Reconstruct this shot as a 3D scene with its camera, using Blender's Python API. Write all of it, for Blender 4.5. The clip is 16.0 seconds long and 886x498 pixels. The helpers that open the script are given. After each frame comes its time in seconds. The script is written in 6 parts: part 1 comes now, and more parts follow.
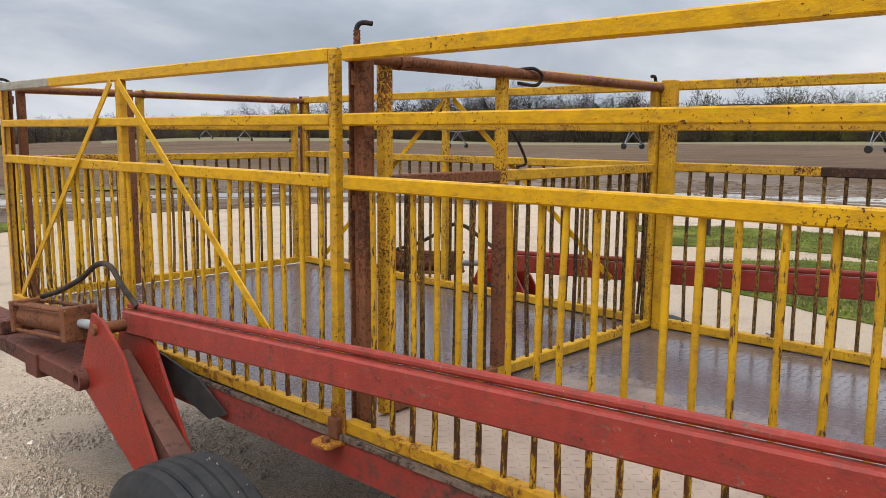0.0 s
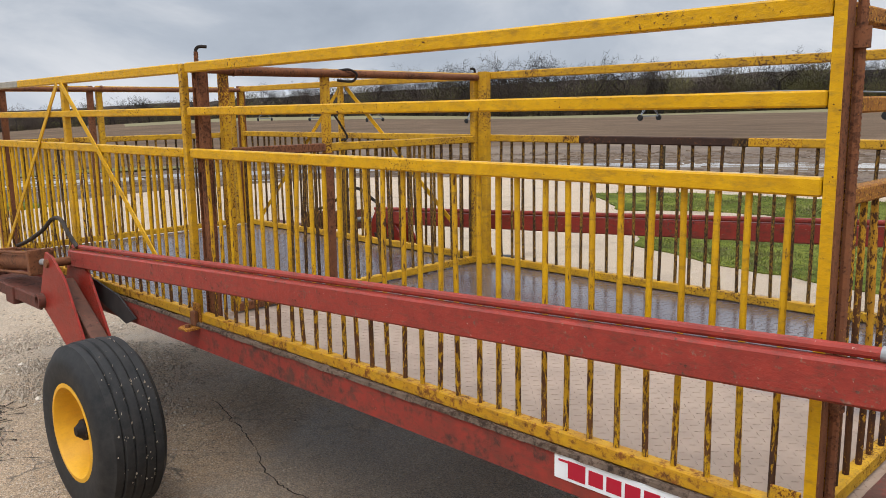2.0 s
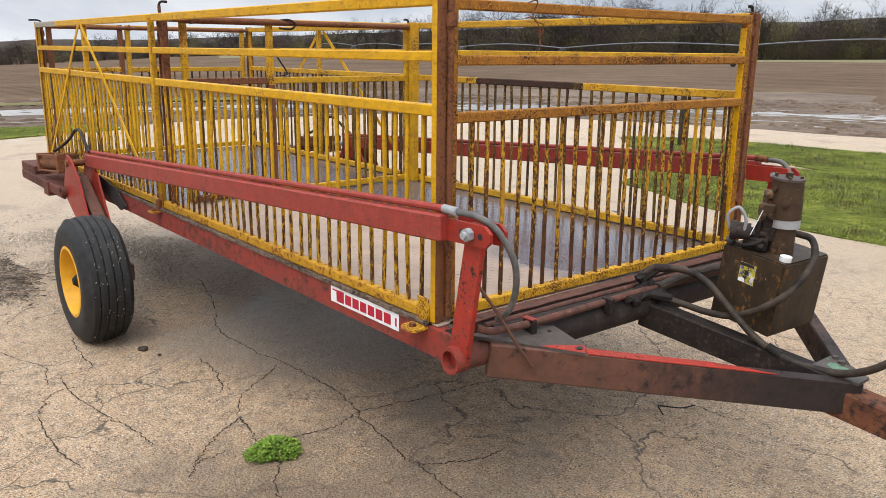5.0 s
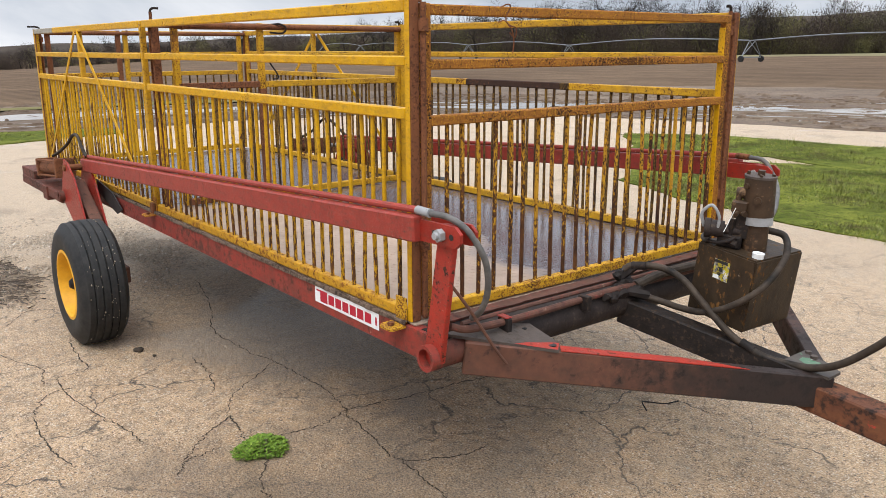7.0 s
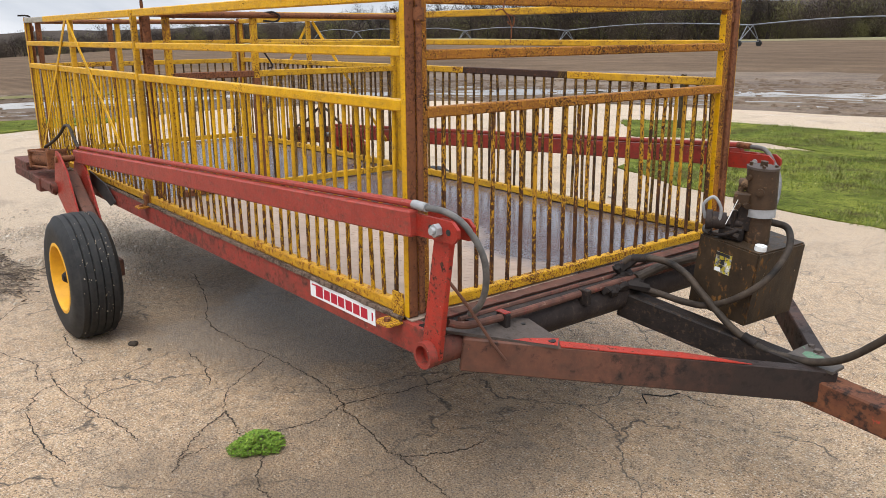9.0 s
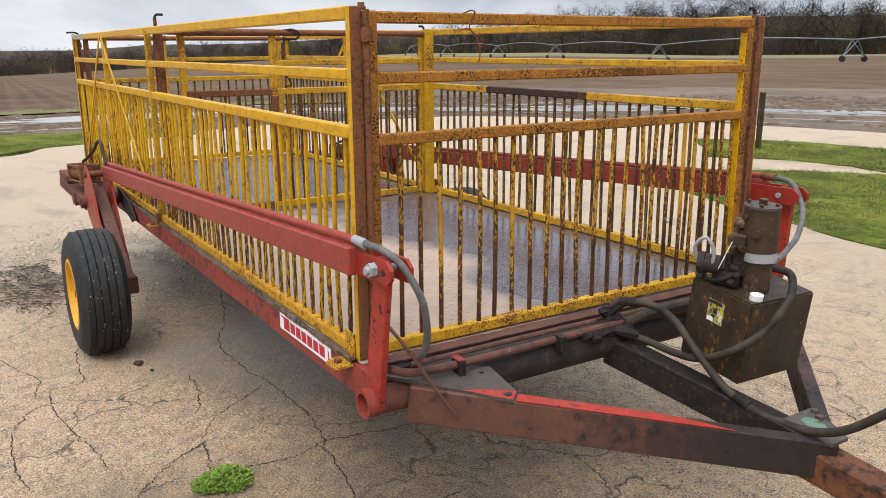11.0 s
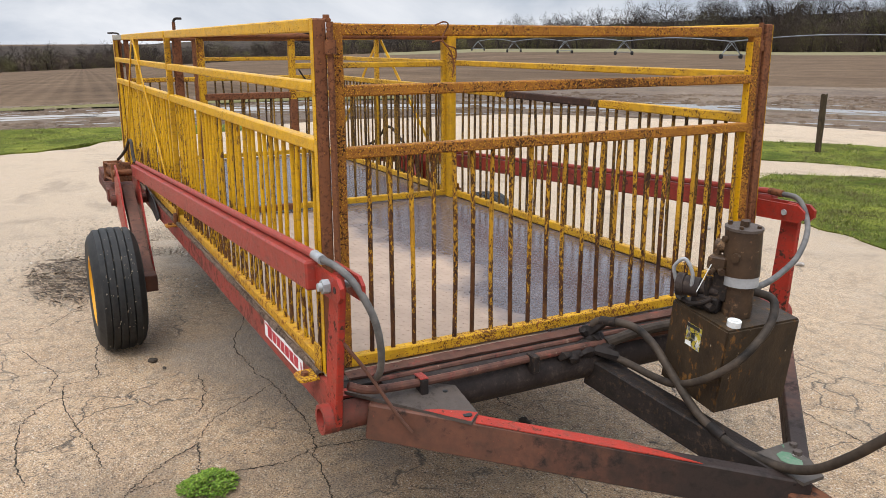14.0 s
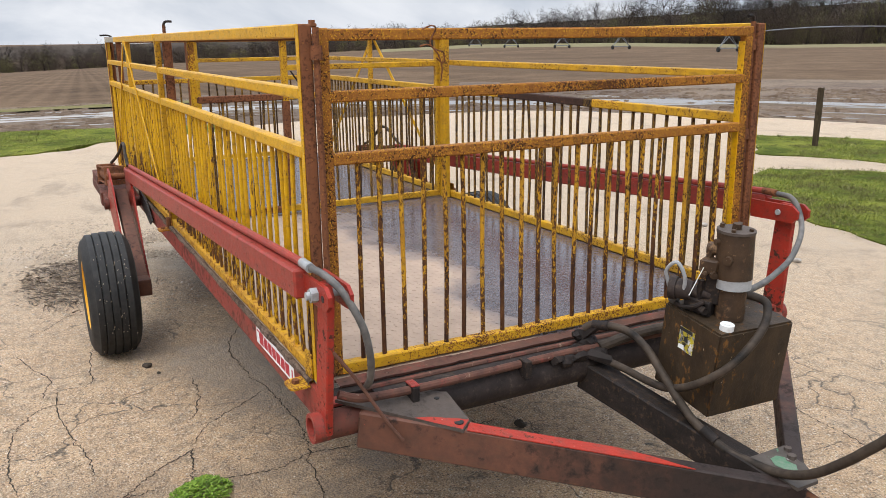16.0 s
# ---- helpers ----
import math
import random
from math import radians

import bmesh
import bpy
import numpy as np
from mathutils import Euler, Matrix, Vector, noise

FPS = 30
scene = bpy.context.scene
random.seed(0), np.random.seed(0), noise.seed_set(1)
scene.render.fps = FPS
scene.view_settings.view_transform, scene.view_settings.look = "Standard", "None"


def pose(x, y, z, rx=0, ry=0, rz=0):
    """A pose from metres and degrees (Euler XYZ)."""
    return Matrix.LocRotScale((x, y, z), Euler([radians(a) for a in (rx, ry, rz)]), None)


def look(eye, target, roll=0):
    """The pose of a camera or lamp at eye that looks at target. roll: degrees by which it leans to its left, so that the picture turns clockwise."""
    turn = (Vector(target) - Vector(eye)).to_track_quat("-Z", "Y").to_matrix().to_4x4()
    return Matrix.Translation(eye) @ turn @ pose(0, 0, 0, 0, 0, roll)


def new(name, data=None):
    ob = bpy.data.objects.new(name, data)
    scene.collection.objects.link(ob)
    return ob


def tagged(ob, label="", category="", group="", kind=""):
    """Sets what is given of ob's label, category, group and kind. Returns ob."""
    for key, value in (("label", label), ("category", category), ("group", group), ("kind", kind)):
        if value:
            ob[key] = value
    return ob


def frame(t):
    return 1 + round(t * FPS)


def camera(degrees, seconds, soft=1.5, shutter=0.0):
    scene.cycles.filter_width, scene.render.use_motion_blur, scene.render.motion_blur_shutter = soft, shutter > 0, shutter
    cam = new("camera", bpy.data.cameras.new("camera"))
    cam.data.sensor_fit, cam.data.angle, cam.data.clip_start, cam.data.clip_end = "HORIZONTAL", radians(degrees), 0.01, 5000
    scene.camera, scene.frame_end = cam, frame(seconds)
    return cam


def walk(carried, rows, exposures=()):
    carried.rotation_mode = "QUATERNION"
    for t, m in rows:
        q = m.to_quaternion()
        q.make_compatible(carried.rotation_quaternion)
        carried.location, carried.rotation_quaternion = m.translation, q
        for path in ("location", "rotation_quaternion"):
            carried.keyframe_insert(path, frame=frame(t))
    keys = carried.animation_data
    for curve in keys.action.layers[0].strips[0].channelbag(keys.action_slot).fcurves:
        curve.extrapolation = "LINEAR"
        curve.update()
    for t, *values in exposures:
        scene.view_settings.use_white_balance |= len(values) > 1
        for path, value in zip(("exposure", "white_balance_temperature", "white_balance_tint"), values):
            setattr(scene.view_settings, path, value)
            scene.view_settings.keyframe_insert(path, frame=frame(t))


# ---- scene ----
cam = camera(57.4, 16.0, 0.35)
PATH = [
    (0, (-0.802, -1.412, 1.549), (-2.163, 0.027, 1.268), 0.4),
    (0.5, (-0.45, -1.549, 1.566), (-1.833, -0.13, 1.297), 0.4),
    (1, (-0.167, -1.658, 1.578), (-1.556, -0.248, 1.292), -0.2),
    (1.5, (0.226, -1.605, 1.557), (-1.167, -0.204, 1.247), -0.8),
    (2, (0.576, -1.624, 1.577), (-0.821, -0.233, 1.238), -0.9),
    (2.5, (0.895, -1.657, 1.583), (-0.515, -0.287, 1.215), -0.8),
    (3, (1.221, -1.603, 1.57), (-0.209, -0.263, 1.171), -0.4),
    (3.5, (1.505, -1.579, 1.577), (0.053, -0.272, 1.147), 0.1),
    (4, (1.752, -1.678, 1.568), (0.275, -0.411, 1.108), 0.5),
    (4.5, (1.918, -1.702, 1.59), (0.422, -0.463, 1.116), 0.7),
    (5, (2.062, -1.616, 1.61), (0.55, -0.399, 1.13), 0.6),
    (5.2, (2.121, -1.575, 1.622), (0.602, -0.369, 1.134), 0.2),
    (7.5, (2.183, -1.559, 1.633), (0.657, -0.359, 1.15), -0.2),
    (8, (2.195, -1.553, 1.64), (0.678, -0.349, 1.139), -0.4),
    (8.5, (2.171, -1.541, 1.64), (0.659, -0.334, 1.134), -0.4),
    (9, (2.13, -1.524, 1.641), (0.614, -0.326, 1.126), -0.4),
    (9.2, (2.117, -1.504, 1.635), (0.596, -0.313, 1.118), -0.4),
    (11.3, (2.227, -0.918, 1.665), (0.557, 0.073, 1.186), -0.3),
    (11.5, (2.278, -0.831, 1.669), (0.592, 0.134, 1.19), -0.3),
    (12, (2.351, -0.764, 1.693), (0.636, 0.151, 1.219), -0.4),
    (12.5, (2.329, -0.764, 1.7), (0.601, 0.126, 1.227), -0.2),
    (13, (2.312, -0.774, 1.699), (0.582, 0.111, 1.222), -0.1),
    (13.5, (2.299, -0.778, 1.702), (0.574, 0.112, 1.219), -0.0),
    (14, (2.283, -0.765, 1.709), (0.563, 0.129, 1.217), -0.1),
    (14.5, (2.277, -0.758, 1.711), (0.56, 0.138, 1.211), -0.2),
    (15, (2.272, -0.741, 1.712), (0.556, 0.154, 1.208), -0.4),
    (15.5, (2.265, -0.73, 1.722), (0.55, 0.167, 1.217), -0.5),
    (16, (2.272, -0.727, 1.732), (0.555, 0.167, 1.231), -0.7),
]
walk(cam, [(t, look(eye, target, roll)) for t, eye, target, roll in PATH], [(0, -0.28), (1, -0.30), (2.5, -0.25), (4, -0.09), (10, -0.09), (12, -0.13), (16, -0.11)])

# ---- sky and light ----
SKY_LOW, SKY_HIGH = 0.98, 4.3      # an overcast sky is brightest overhead
world = bpy.data.worlds.new("overcast_sky")
scene.world = world
world.use_nodes = True
wt = world.node_tree
wt.nodes.clear()


def wnode(kind, **sets):
    n = wt.nodes.new(kind)
    for k, v in sets.items():
        n.inputs[k].default_value = v
    return n


sky = wnode("ShaderNodeTexSky")
sky.sky_type, sky.sun_disc = "NISHITA", False
sky.sun_elevation, sky.sun_rotation = radians(48), radians(150)
sky.air_density, sky.dust_density = 1.0, 3.0
wco = wnode("ShaderNodeTexCoord")
wmap = wnode("ShaderNodeMapping", Scale=(1.0, 1.0, 2.6))
wt.links.new(wco.outputs["Generated"], wmap.inputs["Vector"])
wn1 = wnode("ShaderNodeTexNoise", Scale=2.6, Detail=7.0, Roughness=0.55, Distortion=0.35)
wn2 = wnode("ShaderNodeTexNoise", Scale=0.9, Detail=4.0, Roughness=0.5)
wt.links.new(wmap.outputs["Vector"], wn1.inputs["Vector"])
wt.links.new(wmap.outputs["Vector"], wn2.inputs["Vector"])
wadd = wnode("ShaderNodeMath")
wadd.operation = "ADD"
wt.links.new(wn1.outputs["Fac"], wadd.inputs[0])
wt.links.new(wn2.outputs["Fac"], wadd.inputs[1])
wramp = wnode("ShaderNodeValToRGB")
wramp.color_ramp.elements[0].position, wramp.color_ramp.elements[0].color = 0.40, (0.36, 0.42, 0.52, 1)
wramp.color_ramp.elements[1].position, wramp.color_ramp.elements[1].color = 0.60, (0.97, 0.99, 1.04, 1)
e = wramp.color_ramp.elements.new(0.5)
e.color = (0.58, 0.64, 0.74, 1)
whalf = wnode("ShaderNodeMath")
whalf.operation = "MULTIPLY"
whalf.inputs[1].default_value = 0.5
wt.links.new(wadd.outputs[0], whalf.inputs[0])
wt.links.new(whalf.outputs[0], wramp.inputs["Fac"])
bg_sky = wnode("ShaderNodeBackground", Strength=0.10)
bg_cloud = wnode("ShaderNodeBackground")
wsep = wnode("ShaderNodeSeparateXYZ")
wt.links.new(wco.outputs["Generated"], wsep.inputs[0])
wrise = wnode("ShaderNodeMapRange")
for sock, v in ((1, 0.12), (2, 0.9), (3, SKY_LOW), (4, SKY_HIGH)):
    wrise.inputs[sock].default_value = v
wt.links.new(wsep.outputs["Z"], wrise.inputs[0])
wlow = wnode("ShaderNodeMapRange")
for sock, v in ((1, 0.0), (2, 0.16), (3, 1.13), (4, 0.98)):
    wlow.inputs[sock].default_value = v
wt.links.new(wsep.outputs["Z"], wlow.inputs[0])
wmul = wnode("ShaderNodeMath")
wmul.operation = "MULTIPLY"
wt.links.new(wrise.outputs[0], wmul.inputs[0])
wt.links.new(wlow.outputs[0], wmul.inputs[1])
wt.links.new(wmul.outputs[0], bg_cloud.inputs["Strength"])
wt.links.new(sky.outputs["Color"], bg_sky.inputs["Color"])
wt.links.new(wramp.outputs["Color"], bg_cloud.inputs["Color"])
wmix = wnode("ShaderNodeMixShader", Fac=0.92)
wt.links.new(bg_sky.outputs[0], wmix.inputs[1])
wt.links.new(bg_cloud.outputs[0], wmix.inputs[2])
wout = wnode("ShaderNodeOutputWorld")
wt.links.new(wmix.outputs[0], wout.inputs["Surface"])

sun = new("sun", bpy.data.lights.new("sun", "SUN"))
sun.data.energy, sun.data.angle, sun.data.color = 1.9, radians(35), (1.0, 0.96, 0.9)
sun.matrix_world = look((2.4, -4.2, 8), (0, 0, 0))


# ---- materials ----
def material(name):
    m = bpy.data.materials.new(name)
    m.use_nodes = True
    t = m.node_tree
    return m, t, t.nodes["Principled BSDF"]


def nd(t, kind, **sets):
    n = t.nodes.new(kind)
    for k, v in sets.items():
        n.inputs[k].default_value = v
    return n


def coords(t, scale=1.0, spread=True, stretch=(1, 1, 1)):
    """Object coordinates, shifted for each object by its random number."""
    co = nd(t, "ShaderNodeTexCoord")
    mp = nd(t, "ShaderNodeMapping", Scale=tuple(scale * s for s in stretch))
    t.links.new(co.outputs["Object"], mp.inputs["Vector"])
    if spread:
        info = nd(t, "ShaderNodeObjectInfo")
        mul = nd(t, "ShaderNodeVectorMath")
        mul.operation = "SCALE"
        mul.inputs["Scale"].default_value = 37.0
        comb = nd(t, "ShaderNodeCombineXYZ")
        for s in "XYZ":
            t.links.new(info.outputs["Random"], comb.inputs[s])
        t.links.new(comb.outputs[0], mul.inputs[0])
        t.links.new(mul.outputs[0], mp.inputs["Location"])
    return mp.outputs["Vector"]


def noise_tex(t, vec, scale, detail=5.0, rough=0.6, distort=0.0):
    n = nd(t, "ShaderNodeTexNoise", Scale=scale, Detail=detail, Roughness=rough, Distortion=distort)
    t.links.new(vec, n.inputs["Vector"])
    return n.outputs["Fac"]


def ramp(t, fac, *stops):
    r = nd(t, "ShaderNodeValToRGB")
    els = r.color_ramp.elements
    while len(els) < len(stops):
        els.new(0.5)
    for el, (p, c) in zip(els, stops):
        el.position = p
        el.color = (*c, 1) if len(c) == 3 else c
    t.links.new(fac, r.inputs["Fac"])
    return r.outputs["Color"]


def mix(t, fac, a, b):
    m = nd(t, "ShaderNodeMix")
    m.data_type = "RGBA"
    for sock, v in ((m.inputs[0], fac), (m.inputs[6], a), (m.inputs[7], b)):
        if isinstance(v, (float, int)):
            sock.default_value = v
        elif isinstance(v, tuple):
            sock.default_value = (*v, 1)
        else:
            t.links.new(v, sock)
    return m.outputs[2]


def bump(t, bsdf, height, strength=0.3, distance=0.01):
    b = nd(t, "ShaderNodeBump", Strength=strength, Distance=distance)
    t.links.new(height, b.inputs["Height"])
    t.links.new(b.outputs["Normal"], bsdf.inputs["Normal"])


W3 = (1, 1, 1)
B3 = (0, 0, 0)


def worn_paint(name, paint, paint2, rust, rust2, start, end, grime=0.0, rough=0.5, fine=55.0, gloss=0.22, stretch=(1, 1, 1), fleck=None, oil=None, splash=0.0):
    """Old paint with rust that has come through in spots and patches, thin streaks of dirt, and flecks of another colour."""
    m, t, bsdf = material(name)
    v = coords(t, stretch=stretch)
    big = noise_tex(t, v, 3.0, 4.0, 0.6, 0.3)
    small = noise_tex(t, v, fine, 5.0, 0.68)
    mid = noise_tex(t, v, 17.0, 6.0, 0.65)
    add = nd(t, "ShaderNodeMath")
    add.operation = "MULTIPLY_ADD"
    add.inputs[1].default_value = 0.55
    t.links.new(big, add.inputs[0])
    t.links.new(small, add.inputs[2])
    level = add.outputs[0]
    if splash:
        # mud and rust thrown up from the floor on the lower third of an upright
        foot = nd(t, "ShaderNodeSeparateXYZ")
        t.links.new(coords(t, spread=False), foot.inputs[0])
        reach = nd(t, "ShaderNodeMapRange")
        for k, val in ((1, 0.12), (2, 0.34), (3, splash), (4, 0.0)):
            reach.inputs[k].default_value = val
        t.links.new(foot.outputs["Z"], reach.inputs[0])
        more = nd(t, "ShaderNodeMath")
        more.operation = "ADD"
        t.links.new(level, more.inputs[0])
        t.links.new(reach.outputs[0], more.inputs[1])
        level = more.outputs[0]
    mask = ramp(t, level, (start, B3), (end, W3))
    colour = mix(t, ramp(t, mid, (0.35, B3), (0.7, W3)), paint, paint2)
    if grime:
        streaks = coords(t, stretch=(0.7, 0.7, 2.2))
        g = grime * 0.8
        dirt = ramp(t, noise_tex(t, streaks, 26.0, 9.0, 0.78), (0.50, B3), (0.74, (g, g, g)))
        colour = mix(t, dirt, colour, (0.075, 0.05, 0.034))
    rusty = mix(t, ramp(t, mid, (0.4, B3), (0.62, W3)), rust, rust2)
    out = mix(t, mask, colour, rusty)
    if fleck:
        spots = ramp(t, noise_tex(t, v, fine * 1.7, 3.0, 0.6), (fleck[1], B3), (fleck[1] + 0.05, W3))
        out = mix(t, spots, out, fleck[0])
    if oil:
        where = nd(t, "ShaderNodeSeparateXYZ")
        t.links.new(coords(t, spread=False), where.inputs[0])
        edge = nd(t, "ShaderNodeMath")
        edge.operation = "MULTIPLY_ADD"
        edge.inputs[1].default_value = 0.35
        t.links.new(mid, edge.inputs[0])
        t.links.new(where.outputs["X"], edge.inputs[2])
        out = mix(t, ramp(t, edge.outputs[0], (oil[0], B3), (oil[1], (0.92, 0.92, 0.92))), out, (0.02, 0.015, 0.013))
    t.links.new(out, bsdf.inputs["Base Color"])
    rr = ramp(t, mask, (0.0, (rough, rough, rough)), (1.0, (0.88, 0.88, 0.88)))
    t.links.new(rr, bsdf.inputs["Roughness"])
    bsdf.inputs["Specular IOR Level"].default_value = gloss
    bump(t, bsdf, add.outputs[0], 0.5, 0.004)
    return m


YELLOW = worn_paint("yellow_paint", (0.64, 0.345, 0.004), (0.50, 0.255, 0.005), (0.13, 0.05, 0.018), (0.045, 0.02, 0.012), 0.925, 0.955, 0.8, 0.36, 95.0)
BARS_YELLOW = worn_paint("chipped_yellow_bar_paint", (0.60, 0.33, 0.007), (0.42, 0.215, 0.010), (0.13, 0.055, 0.02), (0.05, 0.026, 0.016), 0.87, 0.94, 0.9, 0.42, 120.0, stretch=(1, 1, 0.22), splash=0.16)
YELLOW_WORN = worn_paint("worn_yellow_paint", (0.58, 0.315, 0.012), (0.38, 0.195, 0.018), (0.17, 0.075, 0.026), (0.06, 0.03, 0.016), 0.84, 0.92, 0.95, 0.48, 100.0)
YELLOW_BLED = worn_paint("rust_bled_yellow_paint", (0.58, 0.31, 0.014), (0.45, 0.20, 0.014), (0.30, 0.105, 0.02), (0.10, 0.042, 0.016), 0.80, 0.93, 0.9, 0.55, 42.0)
YELLOW_RUST = worn_paint("rusted_yellow_paint", (0.60, 0.33, 0.012), (0.44, 0.21, 0.012), (0.22, 0.078, 0.02), (0.06, 0.024, 0.01), 0.79, 0.85, 0.8, 0.6, 130.0)
RUST = worn_paint("rusted_steel", (0.20, 0.075, 0.032), (0.13, 0.05, 0.024), (0.09, 0.034, 0.016), (0.045, 0.02, 0.012), 0.78, 0.92, 0.4, 0.8, 90.0, 0.2, fleck=((0.34, 0.15, 0.03), 0.66))
GATE_RUST = worn_paint("orange_rust", (0.33, 0.13, 0.018), (0.20, 0.07, 0.015), (0.075, 0.026, 0.010), (0.026, 0.011, 0.007), 0.80, 0.84, 0.4, 0.75, 125.0, 0.2, fleck=((0.58, 0.30, 0.02), 0.58))
BARS_RUST = worn_paint("rusted_bar_paint", (0.54, 0.285, 0.016), (0.34, 0.155, 0.016), (0.11, 0.045, 0.016), (0.035, 0.016, 0.010), 0.76, 0.84, 0.7, 0.7, 120.0, 0.2, stretch=(1, 1, 0.5), splash=0.14)
BURNT = worn_paint("blackened_paint", (0.055, 0.030, 0.022), (0.032, 0.020, 0.016), (0.14, 0.06, 0.028), (0.05, 0.03, 0.02), 0.9, 0.97, 0.2, 0.8, 80.0, 0.1)
BARS_DARK = worn_paint("dark_worn_bar_paint", (0.36, 0.19, 0.022), (0.13, 0.072, 0.022), (0.055, 0.03, 0.018), (0.022, 0.015, 0.011), 0.62, 0.84, 0.7, 0.65, 150.0, 0.15, stretch=(1, 1, 0.45))
RED = worn_paint("red_paint", (0.31, 0.026, 0.015), (0.20, 0.021, 0.014), (0.15, 0.05, 0.032), (0.05, 0.022, 0.015), 0.91, 0.96, 0.9, 0.40, 90.0)
LEG = worn_paint("mud_brown_over_red", (0.135, 0.055, 0.034), (0.080, 0.038, 0.026), (0.045, 0.026, 0.02), (0.022, 0.016, 0.013), 0.80, 0.95, 0.6, 0.6, 24.0, 0.25, fleck=((0.26, 0.06, 0.04), 0.70), oil=(0.66, 0.95))
MUD_CAKE = worn_paint("dried_mud_cake", (0.17, 0.122, 0.09), (0.10, 0.07, 0.05), (0.06, 0.036, 0.024), (0.03, 0.02, 0.015), 0.76, 0.88, 0.8, 0.85, 60.0, 0.1)
DUSTY = worn_paint("dusty_grey_plate", (0.088, 0.068, 0.056), (0.058, 0.046, 0.039), (0.075, 0.058, 0.046), (0.045, 0.034, 0.028), 0.85, 1.0, 0.5, 0.7, 60.0)
RED_FADED = worn_paint("faded_red_paint", (0.33, 0.044, 0.030), (0.225, 0.034, 0.025), (0.28, 0.125, 0.09), (0.075, 0.034, 0.026), 0.87, 0.94, 1.0, 0.45, 70.0, fleck=((0.50, 0.30, 0.24), 0.70))
RED_SCUFFED = worn_paint("scuffed_red_paint", (0.36, 0.032, 0.018), (0.27, 0.030, 0.020), (0.12, 0.045, 0.03), (0.04, 0.022, 0.016), 0.86, 0.93, 1.0, 0.5, 48.0, fleck=((0.42, 0.16, 0.12), 0.68))
BEAM_RED = worn_paint("mud_stained_red_paint", (0.29, 0.038, 0.026), (0.17, 0.036, 0.026), (0.14, 0.05, 0.035), (0.055, 0.03, 0.023), 0.80, 0.95, 1.0, 0.55, 26.0, fleck=((0.40, 0.16, 0.12), 0.70))
LINE_RUST = worn_paint("rust_brown_steel_line", (0.125, 0.055, 0.038), (0.065, 0.034, 0.026), (0.20, 0.06, 0.045), (0.028, 0.019, 0.015), 0.82, 0.92, 0.9, 0.7, 24.0, 0.15, fleck=((0.20, 0.13, 0.095), 0.66))
STICKER = worn_paint("scratched_warning_print", (0.50, 0.41, 0.03), (0.36, 0.29, 0.03), (0.62, 0.60, 0.56), (0.03, 0.026, 0.02), 0.74, 0.78, 1.0, 0.6, 70.0, 0.15, fleck=((0.03, 0.026, 0.02), 0.58))
BLOTCHED = worn_paint("blotched_rust", (0.17, 0.065, 0.030), (0.09, 0.036, 0.022), (0.05, 0.028, 0.020), (0.026, 0.017, 0.014), 0.74, 0.84, 0.6, 0.8, 16.0, 0.15, fleck=((0.33, 0.05, 0.03), 0.66))
RED_DIRTY = worn_paint("grimy_red_paint", (0.14, 0.042, 0.028), (0.085, 0.035, 0.025), (0.07, 0.04, 0.027), (0.025, 0.015, 0.011), 0.78, 0.92, 0.8, 0.7, 50.0, 0.2)
PIPE = worn_paint("oil_darkened_pipe", (0.036, 0.027, 0.024), (0.018, 0.014, 0.013), (0.075, 0.055, 0.043), (0.04, 0.03, 0.024), 0.82, 0.95, 0.4, 0.62, 45.0, 0.12)
GREASE = worn_paint("oily_grime", (0.026, 0.020, 0.018), (0.013, 0.011, 0.010), (0.075, 0.05, 0.034), (0.045, 0.03, 0.02), 0.84, 0.96, 0.3, 0.6, 60.0, 0.12)
TANK = worn_paint("oil_stained_tank_steel", (0.050, 0.032, 0.018), (0.022, 0.016, 0.011), (0.20, 0.095, 0.028), (0.09, 0.045, 0.018), 0.84, 0.93, 0.3, 0.5, 36.0, 0.16, stretch=(1, 1, 0.6), fleck=((0.34, 0.27, 0.19), 0.70))
MOTOR = worn_paint("rusty_motor_housing", (0.066, 0.038, 0.021), (0.028, 0.018, 0.012), (0.20, 0.12, 0.065), (0.085, 0.042, 0.02), 0.86, 0.95, 0.4, 0.5, 45.0, 0.18, fleck=((0.40, 0.34, 0.27), 0.71))
STEEL = worn_paint("bare_steel", (0.34, 0.34, 0.34), (0.22, 0.22, 0.22), (0.12, 0.10, 0.08), (0.08, 0.06, 0.05), 0.95, 1.1, 0.3, 0.4)
RIM = worn_paint("yellow_rim_paint", (0.70, 0.36, 0.02), (0.60, 0.30, 0.02), (0.14, 0.06, 0.03), (0.08, 0.035, 0.02), 1.0, 1.1, 0.2, 0.45)
WHITE_PLASTIC = worn_paint("white_plastic", (0.72, 0.72, 0.70), (0.62, 0.62, 0.60), (0.3, 0.28, 0.25), (0.2, 0.18, 0.16), 1.0, 1.2, 0.3, 0.4)
GREEN_PAINT = worn_paint("green_paint_smear", (0.085, 0.07, 0.058), (0.05, 0.04, 0.033), (0.07, 0.30, 0.15), (0.12, 0.26, 0.15), 0.90, 0.98, 0.6, 0.6, 16.0, fleck=((0.5, 0.48, 0.45), 0.68))
BARE_PAINT = worn_paint("weathered_grey_paint", (0.36, 0.33, 0.27), (0.26, 0.235, 0.19), (0.30, 0.20, 0.07), (0.13, 0.08, 0.04), 0.86, 0.95, 0.6, 0.6, 60.0)
